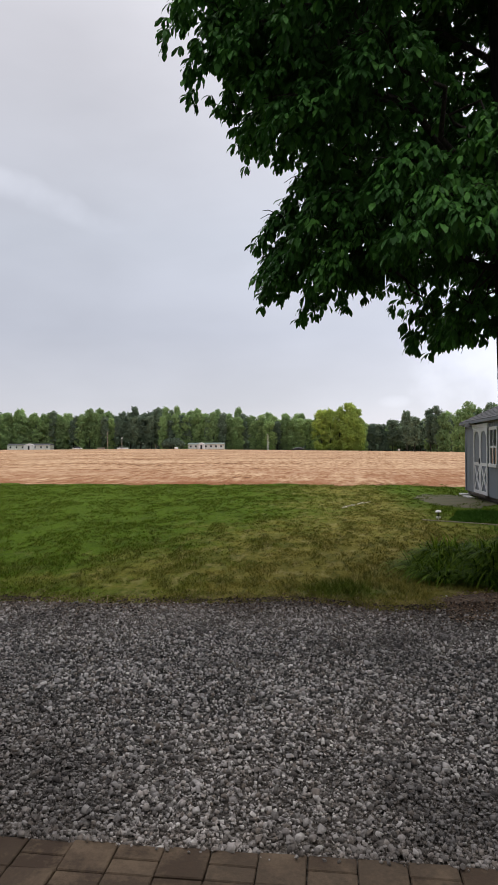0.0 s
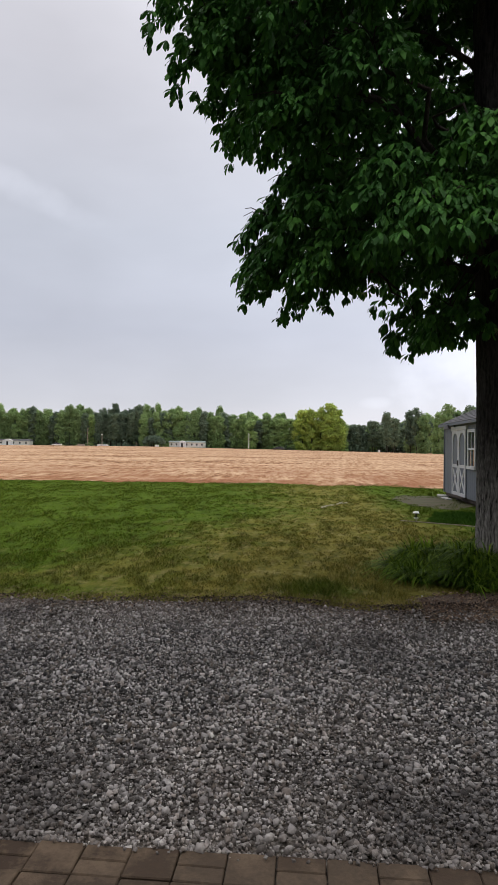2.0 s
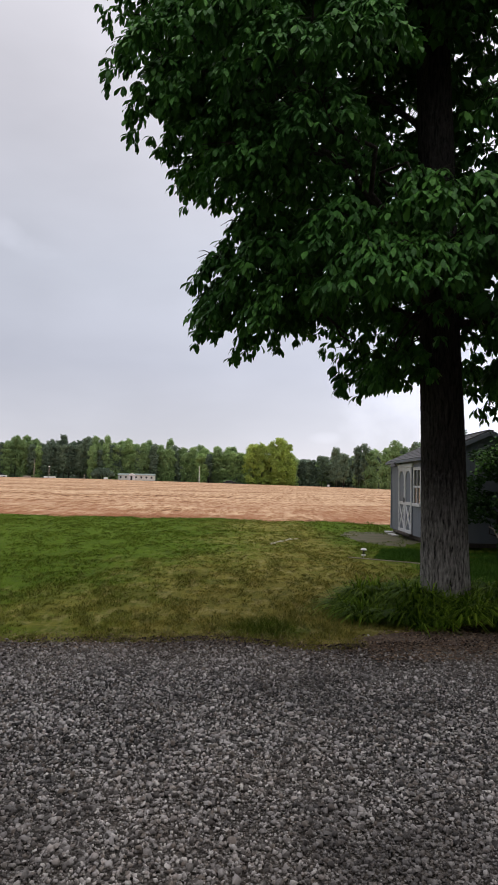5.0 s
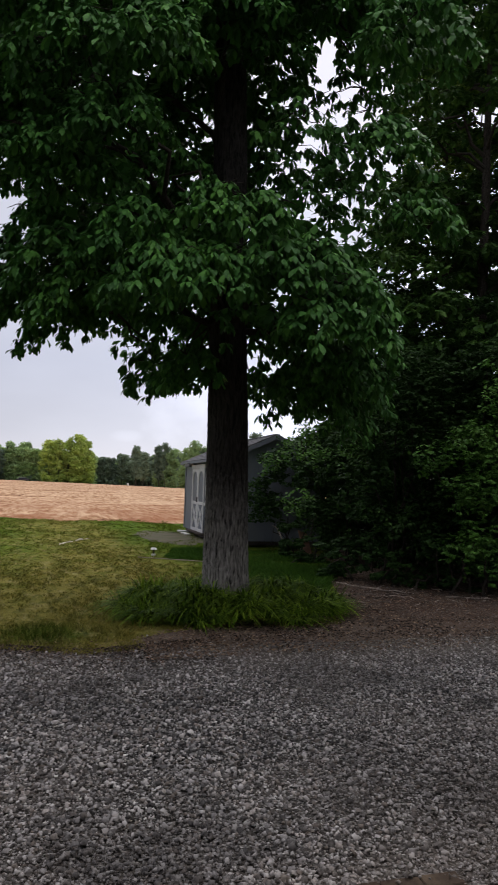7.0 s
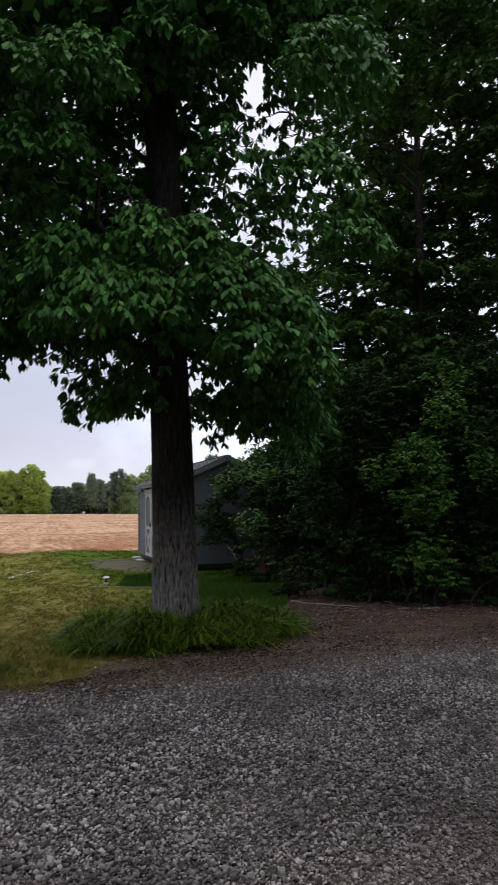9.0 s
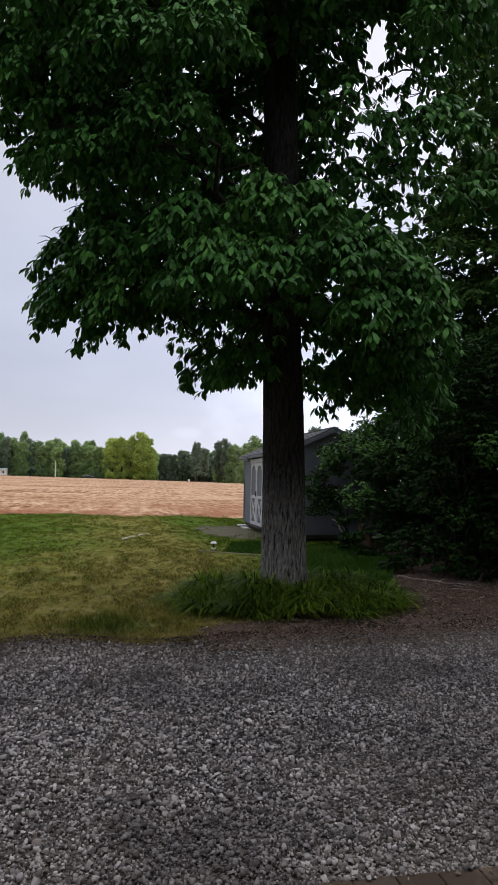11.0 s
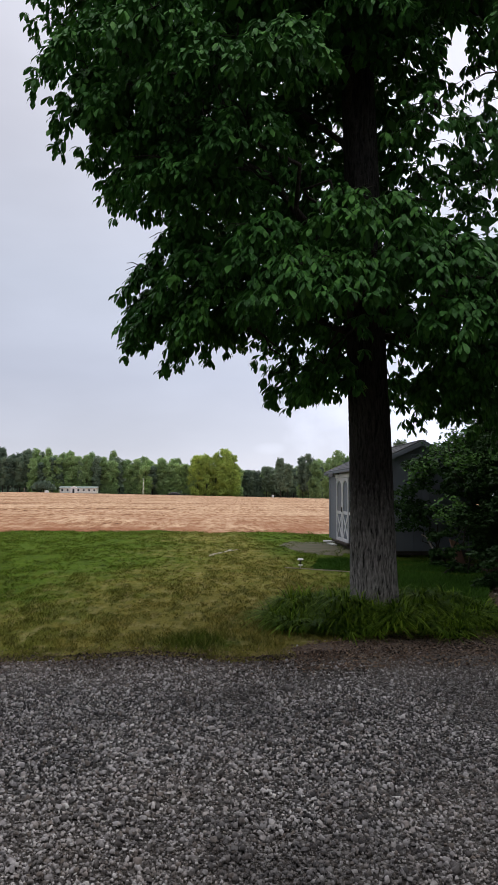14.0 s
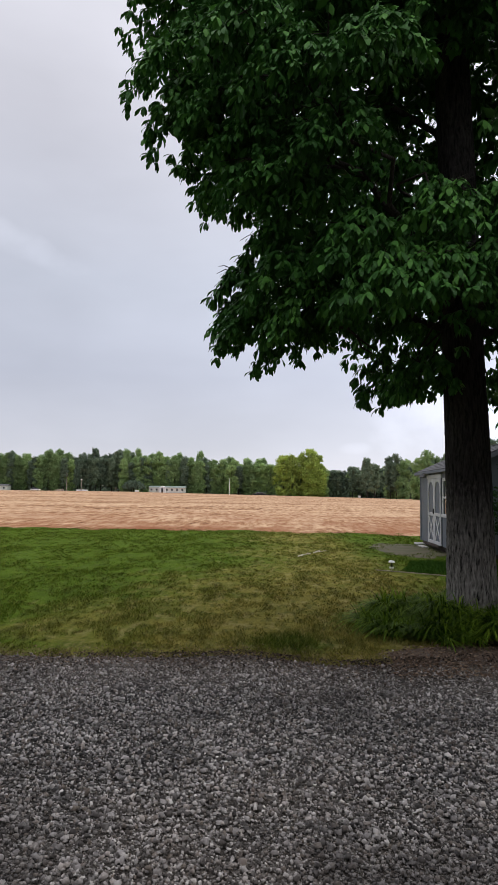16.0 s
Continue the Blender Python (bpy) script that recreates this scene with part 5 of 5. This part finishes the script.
fallen_branch((1.36, 19.0), (1.56, 19.7), 0.016, 5, M_BLEACHED, "thin pale stick lying on the lawn")



def scatter_twigs():
    """Small broken twigs and bark on the litter."""
    rng = np.random.default_rng(58)
    for mat, k, lab in ((M_PALEWOOD, 80, "small pale broken twigs on the litter"), (M_TWIG, 420, "small dark broken twigs on the litter")):
        sticks = []
        for _ in range(k):
            x = rng.uniform(3.2, 10.5)
            y = float(np.interp(x, (3.2, 4.5, 5.5, 7.0, 9.0, 10.5), (8.9, 10.6, 10.9, 10.1, 9.6, 9.0))) + rng.normal() * 0.42
            a, l = rng.uniform(0, 6.28), rng.uniform(0.06, 0.30)
            d = np.array([math.cos(a), math.sin(a), rng.normal() * 0.06]) * l
            q = np.array([x, y, 0.016])
            sticks.append((bend(q, q + d, rng, 0.03, 4), np.linspace(0.006, 0.002, 4) * rng.uniform(0.6, 1.3)))
        tagged(new("broken_twigs", tubes("broken_twigs", sticks, mat, 5)), lab, "twigs", kind="stuff")


scatter_twigs()


def dead_shoot():
    """Bare pale shoots leaning out of the hedge."""
    rng = np.random.default_rng(52)
    ob = tagged(new("dead_shoots"), "bare pale dead shoots leaning from the hedge foot", "branch")
    ob.location = (7.45, 9.8, 0)
    for tip in ((-0.42, -0.25, 0.62), (0.10, -0.3, 0.25), (0.45, -0.2, 0.75), (-0.1, -0.1, 0.95)):
        part_mesh("shoot", tubes("shoot", [(bend((0, 0, 0.0), tip, rng, 0.25, 7), np.linspace(0.006, 0.002, 7))], M_PALEWOOD, 6), ob)


dead_shoot()

# ---------- planting round the trunk ----------
def build_clump():
    rng = np.random.default_rng(33)
    # tufts of long leaves that fall outwards
    tuft, per = 330, 62
    ta = rng.uniform(0, 2 * np.pi, tuft)
    td = np.sqrt(rng.uniform(0.08, 1.0, tuft))
    size = rng.uniform(0.5, 1.25, tuft)
    k = tuft * per
    a = rng.uniform(0, 2 * np.pi, k)
    cx, cy = 1.32 * td * np.cos(ta), 0.93 * td * np.sin(ta)
    x = OAK[0] + 0.05 + np.repeat(cx, per) + 0.07 * np.cos(a) * rng.uniform(0, 1, k)
    y = OAK[1] - 0.10 + np.repeat(cy, per) + 0.07 * np.sin(a) * rng.uniform(0, 1, k)
    L = rng.uniform(0.20, 0.38, k) * np.repeat(size, per)
    z0 = np.repeat(0.30 * (1 - td ** 4) * (0.65 + 0.45 * np.sin(7 * cx + 2) * np.sin(6 * cy)), per)
    lean = np.stack([np.cos(a) + 0.28 * np.repeat(td * np.cos(ta), per) + 0.9 * rng.normal(size=k), np.sin(a) + 0.28 * np.repeat(td * np.sin(ta), per) + 0.9 * rng.normal(size=k)], -1)
    lean = lean / (np.linalg.norm(lean, axis=1, keepdims=True) + 1e-9)
    arch = np.where(rng.uniform(0, 1, k) < 0.10, rng.uniform(0.35, 0.6, k), rng.uniform(0.80, 1.40, k))
    side = np.stack([-lean[:, 1], lean[:, 0]], -1)
    seg = 5
    pts = []
    for s in range(seg):
        t = s / (seg - 1)
        out = L * arch * (0.30 * t + 0.55 * t * t)
        up = L * (1.0 * t - 0.74 * arch * t * t)
        w = 0.0075 * (1 - t ** 3) + 0.001
        c = np.stack([x + out * lean[:, 0], y + out * lean[:, 1], z0 * (1 - 0.3 * t) + np.maximum(up, 0.01 * t - z0 * 0.5 * t)], -1)
        o = np.stack([side[:, 0] * w, side[:, 1] * w, np.zeros(k)], -1)
        pts += [c - o, c + o]
    v = np.stack(pts, 1)
    q = np.array([(2 * s, 2 * s + 1, 2 * s + 3, 2 * s + 2) for s in range(seg - 1)])
    f = np.arange(k)[:, None, None] * (2 * seg) + q[None]
    me = soup("border_grass", v.reshape(-1, 3), f.reshape(-1, 4), M_CLUMP)
    tagged(new("border_grass", me), "bed of long arching green strap leaves round the trunk", "ground cover", kind="stuff")


build_clump()


def build_ground_cover():
    rng = np.random.default_rng(36)
    k = 19000
    t = rng.uniform(0, 1, k)
    x = 2.9 + 3.0 * t
    y = 15.45 - 0.62 * (x - 2.4) + rng.uniform(0.1, 1.0, k) * np.interp(x, (2.9, 3.4, 6.0), (0.5, 2.3, 3.4))
    h = rng.uniform(0.05, 0.15, k) * (0.6 + 0.4 * np.sin(2.3 * x + 1.1 * np.sin(3 * y))) * np.clip((x - 2.85) / 0.9, 0.15, 1)
    # longer dark blades between tree and hedge, coloured for the shade on the grass
    e = 16000
    ex = rng.uniform(3.3, 5.5, e)
    ey = rng.uniform(10.4, 14.2, e)
    inside = (ey > 9.9 + 2.0 * (ex - 3.9)) & (ey < 15.5 - 0.62 * (ex - 2.4)) & (rng.uniform(0, 1, e) < np.clip((ex - 3.3) / 0.6, 0, 1))
    ex, ey = ex[inside], ey[inside]
    x, y, h = np.r_[x, ex], np.r_[y, ey], np.r_[h, rng.uniform(0.04, 0.13, len(ex))]
    k = len(x)
    a = rng.uniform(0, 2 * np.pi, k)
    lean = rng.normal(size=(k, 2)) * 0.55 * h[:, None]
    w = 0.011
    v = np.stack([np.stack([x - w * np.cos(a), y - w * np.sin(a), np.zeros(k)], -1), np.stack([x + w * np.cos(a), y + w * np.sin(a), np.zeros(k)], -1), np.stack([x + lean[:, 0], y + lean[:, 1], h], -1)], 1)
    tagged(new("ground_cover", soup("ground_cover", v.reshape(-1, 3), np.arange(3 * k).reshape(-1, 3), M_COVER)), "low dark green ground cover before the shed and dark blades for hedge shade", "ground cover", kind="stuff")


build_ground_cover()


def build_blades():
    rng = np.random.default_rng(44)
    k = 300000
    y = 8.1 + 20.6 * rng.uniform(0, 1, k) ** 1.55
    x = -0.9 - (y - 2.2) * 0.58 + rng.uniform(0, 1, k) * (1.4 + (y - 2.2) * 1.05)
    ok = (y > lawn_edge(x) - 0.06 + 0.22 * rng.uniform(0, 1, k) ** 2) & ~((x > 1.45) & (y < 8.95)) & ~((x > 4.6) & (y < 12.4)) & (x < 7.0)
    ok &= ~((((x - 4.0) / 0.95) ** 2 + ((y - 20.6) / 2.3) ** 2 < rng.uniform(0.15, 1.05, k)))
    x, y = x[ok], y[ok]
    tuft = 0.35 * lumps(x * 2.2, y * 0.9, 1) + 0.4 * lumps(x * 6.0, y * 2.4, 2) + 0.45 * lumps(x * 15.0, y * 7.0, 3)
    keep = tuft > rng.uniform(0.42, 0.68, len(x))
    x, y, tuft = x[keep], y[keep], tuft[keep]
    h = 0.054 * np.clip(tuft - 0.15, 0.12, 1.0) * rng.uniform(0.5, 1.3, len(x))
    # the lush patch at the corner stands longer
    h = h * (1 + 1.0 * np.clip(1.3 - 1.6 * np.hypot(x - 0.62, y - 8.95), 0, 1))
    n = len(x)
    a = rng.uniform(0, 2 * np.pi, n)
    w = 0.0042 + 0.0005 * (y - 8)
    lean = rng.normal(size=(n, 2)) * 0.6 * h[:, None]
    v = np.stack([np.stack([x - w * np.cos(a), y - w * np.sin(a), np.zeros(n)], -1), np.stack([x + w * np.cos(a), y + w * np.sin(a), np.zeros(n)], -1), np.stack([x + lean[:, 0], y + lean[:, 1], h], -1)], 1)
    f = np.arange(3 * n).reshape(-1, 3)
    tagged(new("grass_blades", soup("grass_blades", v.reshape(-1, 3), f, M_BLADE)), "short mown blades of green and dry grass", "grass", kind="stuff")


build_blades()


# ---------- small things on the lawn ----------
def build_light():
    ob = tagged(new("garden_light"), "small white solar garden light on a stake in the lawn", "garden light")
    ob.location = (2.70, 15.6, 0)
    for nm, r1, r2, z0, z1, mat in (("stake", 0.008, 0.008, -0.02, 0.07, M_WHITE), ("base", 0.042, 0.046, 0.035, 0.062, M_HOME_WHITE), ("lens", 0.014, 0.016, 0.063, 0.150, M_PANE), ("cap", 0.065, 0.045, 0.151, 0.185, M_HOME_WHITE)):
        bm = bmesh.new()
        bmesh.ops.create_cone(bm, cap_ends=True, segments=18, radius1=r1, radius2=r2, depth=z1 - z0, matrix=Matrix.Translation((0, 0, (z0 + z1) / 2)))
        part(nm, bm, mat, ob)


hose = [(2.36, 15.42, 0.02), (2.8, 15.15, 0.02), (3.3, 14.82, 0.02), (3.7, 14.5, 0.02), (4.2, 14.2, 0.02)]
tagged(new("garden_edging", tubes("garden_edging", [(hose, [0.009] * 5)], M_PALEWOOD, 8)), "thin pale garden edging lying in the grass", "edging")
tagged(part("splash_block", box((4.60, 22.40, 0), (4.90, 22.80, 0.05), 0.012), M_CONCRETE), "white concrete block at the shed corner", "concrete block")
tagged(part("ramp_board", box((4.55, 21.3, 0), (4.72, 22.0, 0.035), 0.008), M_CONCRETE), "pale board lying before the shed doors", "board")


def leaning_plank():
    rng = np.random.default_rng(77)
    bm = box((-0.14, -0.012, 0.0), (0.14, 0.012, 0.62), 0.004)
    ob = tagged(part("plank", bm, M_RUST), "weathered red-brown plank leaning by the shed corner", "plank")
    ob.matrix_basis = pose(6.28, 16.2, 0.0, -38, 18, 20)
    tagged(new("fallen_branch", tubes("fallen_branch", [(bend((6.05, 15.95, 0.02), (5.45, 16.3, 0.62), rng, 0.0, 6), np.linspace(0.022, 0.012, 6))], M_PALEWOOD, 7)), "bare grey stick leaning towards the shed", "branch")


M_RUST = paint_mat("red_brown_board", (0.30, 0.17, 0.12), 0.85, 20.0, (0.12, 0.08, 0.06), 0.5)
leaning_plank()

# ---------- far homes and roadside ----------
M_HOME = paint_mat("cream_siding", (0.84, 0.81, 0.76), 0.7)
M_HOME_WHITE = paint_mat("white_siding", (0.88, 0.88, 0.88), 0.7)
M_ROOF_GREY = paint_mat("grey_roof", (0.14, 0.14, 0.15), 0.9)
M_ROOF_GREEN = paint_mat("dull_green_roof", (0.28, 0.34, 0.31), 0.8)


build_light()


def home(x0, x1, y, z, wall, roof, label, porch):
    w = x1 - x0
    ob = tagged(new("mobile_home"), label, "house")
    ob.location = (x0, y, z)
    part("wall", box((0, 0, 0.3), (w, 4.5, 2.75), 0.02), wall, ob)
    part("skirting", box((0.05, 0.05, -0.5), (w - 0.05, 4.4, 0.3)), M_ROOF_GREY, ob)
    bm = bmesh.new()
    q = [bm.verts.new(p) for p in ((-0.3, -0.35, 2.75), (w + 0.3, -0.35, 2.75), (w + 0.3, 4.85, 2.75), (-0.3, 4.85, 2.75), (-0.3, 2.25, 3.55), (w + 0.3, 2.25, 3.55))]
    for f in ((0, 3, 2, 1), (0, 1, 5, 4), (2, 3, 4, 5), (0, 4, 3), (1, 2, 5)):
        bm.faces.new([q[k] for k in f])
    part("roof", bm, roof, ob)
    for k in range(7):
        cx = (k + 0.5) * w / 7
        if porch[0] < cx < porch[1]:
            continue
        win = part("window", box((cx - 0.4, -0.03, 1.3), (cx + 0.4, -0.002, 2.2)), M_PANE, ob)
        part("frame", box((cx - 0.62, -0.06, 1.08), (cx + 0.62, -0.031, 1.2)), M_HOME_WHITE, win)
    a, b = porch
    gable = part("porch", box((a, -1.4, 0.3), (b, -0.002, 2.7), 0.02), M_HOME_WHITE, ob, "white gabled entrance")
    bm = bmesh.new()
    q = [bm.verts.new(p) for p in ((a - 0.2, -1.6, 2.7), (b + 0.2, -1.6, 2.7), ((a + b) / 2, -1.6, 3.6), (a - 0.2, 1.5, 2.7), (b + 0.2, 1.5, 2.7), ((a + b) / 2, 1.5, 3.6))]
    for f in ((0, 1, 2), (0, 2, 5, 3), (1, 4, 5, 2), (3, 5, 4), (0, 3, 4, 1)):
        bm.faces.new([q[k] for k in f])
    part("porch_roof", bm, M_HOME_WHITE, gable)
    part("door", box(((a + b) / 2 - 0.45, -1.43, 0.35), ((a + b) / 2 + 0.45, -1.402, 2.4)), M_PANE, gable)
    return ob


home(-152.7, -130.5, 322, 1.0, M_HOME, M_ROOF_GREY, "long white and grey mobile home before the wood", (9.2, 14.2))
home(-60.5, -43.3, 320, 0.95, M_HOME, M_ROOF_GREEN, "long cream mobile home with a greenish roof", (5.0, 8.2))


def car(x, y, z, length, colour, label, name):
    ob = tagged(new(name), label, "car")
    ob.location = (x, y, z)
    m = paint_mat("car_paint", colour, 0.35)
    part("body", box((0, 0, 0.35), (length, 1.8, 1.0), 0.15), m, ob)
    part("cabin", box((length * 0.2, 0.1, 0.96), (length * 0.8, 1.7, 1.55), 0.2), M_PANE, ob)
    for fx in (0.2, 0.8):
        for yy in (-0.02, 1.6):
            bm = bmesh.new()
            bmesh.ops.create_cone(bm, cap_ends=True, segments=14, radius1=0.33, radius2=0.33, depth=0.22, matrix=Matrix.Translation((length * fx, yy + 0.11, 0.33)) @ Matrix.Rotation(radians(90), 4, "X"))
            part("wheel", bm, M_DARK_METAL, ob)
    return ob


car(-114.7, 310, 1.30, 4.5, (0.8, 0.8, 0.8), "white car parked by the far road", "parked_car")
car(-10.3, 315, float(ground_z(-8, 315)), 6.0, (0.03, 0.03, 0.035), "dark pickup parked before the wood", "parked_truck")


def pole(x, y, z, h, mat, label, arm=False):
    ob = tagged(new("utility_pole"), label, "pole")
    ob.location = (x, y, z)
    part_mesh("shaft", tubes("shaft", [([(0, 0, -0.3), (0, 0, h * 0.5), (0, 0, h)], (0.17, 0.15, 0.12))], mat, 8), ob)
    if arm:
        part("lamp_head", box((-0.35, -0.3, h - 0.5), (0.35, 0.3, h - 0.1), 0.1), M_HOME_WHITE, ob)


for x, y, h, mat, lab, arm in ((-94.2, 300, 8.3, M_PALEWOOD, "weathered utility pole beyond the field", False), (-87.5, 300, 5.6, M_PALEWOOD, "yard pole with a white lamp head", True), (-20.5, 300, 7.3, M_HOME_WHITE, "tall white pole at the edge of the field", False), (52.4, 300, 6.0, M_PALEWOOD, "thin pale pole before the wood", False), (-70.5, 295, 2.2, M_PALEWOOD, "short wooden post at the edge of the field", False)):
    pole(x, y, float(ground_z(x, y)), h, mat, lab, arm)
for x, y, w, h, col, lab in ((-89.9, 300.5, 5.0, 0.9, M_HOME_WHITE, "low white utility box by the yard pole"), (-104.2, 315, 3.6, 1.0, M_PALEWOOD, "low yellowish trailer beyond the field"), (37.5, 305, 0.9, 1.2, M_HOME_WHITE, "small white marker at the edge of the field"), (-65.2, 310, 1.6, 1.1, M_HOME_WHITE, "small white tank by the field")):
    tagged(part("roadside_box", box((x, y, float(ground_z(x, y)) - 0.1), (x + w, y + 1.2, float(ground_z(x, y)) + h), 0.12), col), lab, "box")


# round pale tree by the home
def yard_tree():
    rng = np.random.default_rng(71)
    ob = tagged(new("yard_tree"), "low round grey-green tree beside the far home", "tree")
    ob.location = (-67.1, 316, 1.0)
    part_mesh("trunk", tubes("trunk", [([(0, 0, -0.2), (0.1, 0, 1.5), (0, 0, 3.5)], (0.3, 0.25, 0.1))], M_BARK_DARK, 6), ob)
    k = 2600
    d = unit(rng.normal(size=(k, 3))) * np.cbrt(rng.uniform(0.2, 1, (k, 1))) * np.array([5.6, 4.0, 2.6])
    d[:, 2] = np.abs(d[:, 2]) * 1.3 + 2.2 + 0.4 * np.sin(3 * d[:, 0])
    S = rng.uniform(0.4, 0.9, k)
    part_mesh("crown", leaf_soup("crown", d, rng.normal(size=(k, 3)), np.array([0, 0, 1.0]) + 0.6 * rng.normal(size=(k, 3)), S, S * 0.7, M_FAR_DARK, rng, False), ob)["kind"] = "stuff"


yard_tree()


# ---------- unseen house added behind the patio to block low sky ---
def build_unseen_house():
    house = tagged(new("house"), "plain tan house block with roof, added unseen behind the patio to block sky", "house")
    house.location = (0, 0.9, 0)
    part("wall", box((-9, -8, -0.05), (9, 0, 4.7), 0.02), M_TAN, house)
    bm = bmesh.new()
    q = [bm.verts.new(p) for p in ((-9.4, 0.45, 4.65), (9.4, 0.45, 4.65), (9.4, -4, 6.6), (-9.4, -4, 6.6), (-9.4, -8.4, 4.65), (9.4, -8.4, 4.65))]
    for f in ((0, 1, 2, 3), (3, 2, 5, 4), (0, 3, 4), (1, 5, 2), (0, 4, 5, 1)):
        bm.faces.new([q[k] for k in f])
    part("roof", bm, M_ROOF_GREY, house)


M_TAN = paint_mat("tan_siding", (0.30, 0.27, 0.23), 0.8)
build_unseen_house()


# ---------- brick paving at the edge of the patio (last) ----------
def build_patio():
    bedding = tagged(new("patio", mesh_from("patio", [(-9, -9, 0.0), (PATIO_END, -9, 0.0), (PATIO_END, 0.0, 0.0), (-9, 0.0, 0.0)], [(0, 1, 2, 3)], M_LITTER)), "sand-bedded patio of worn brown brick pavers", "patio", kind="structure")
    bedding.matrix_basis = pose(0, 4.565, 0, 0, 0, -1.15)
    U = 0.165

    def brick_mesh(w, d):
        bm = box((0.002, 0.002, -0.02), (w - 0.002, d - 0.002, 0.022), 0.004)
        me = bpy.data.meshes.new("brick")
        bm.to_mesh(me)
        bm.free()
        me.materials.append(M_PAVER)
        return me

    half, whole = brick_mesh(U, U / 2), brick_mesh(U, U)
    rng = np.random.default_rng(8)
    for row in range(7):
        for col in range(-17, 13):
            x, y = col * U - 0.06, -(row + 1) * U
            j = pose(0, 0, rng.normal() * 0.0015, rng.normal() * 0.5, rng.normal() * 0.5, rng.normal() * 0.4)
            if (row + col) % 2:
                part_mesh("brick", whole, bedding, "", pose(x, y, 0) @ j)
            else:
                part_mesh("brick", half, bedding, "", pose(x, y, 0) @ j)
                part_mesh("brick", half, bedding, "", pose(x, y + U / 2, 0) @ j)


build_patio()
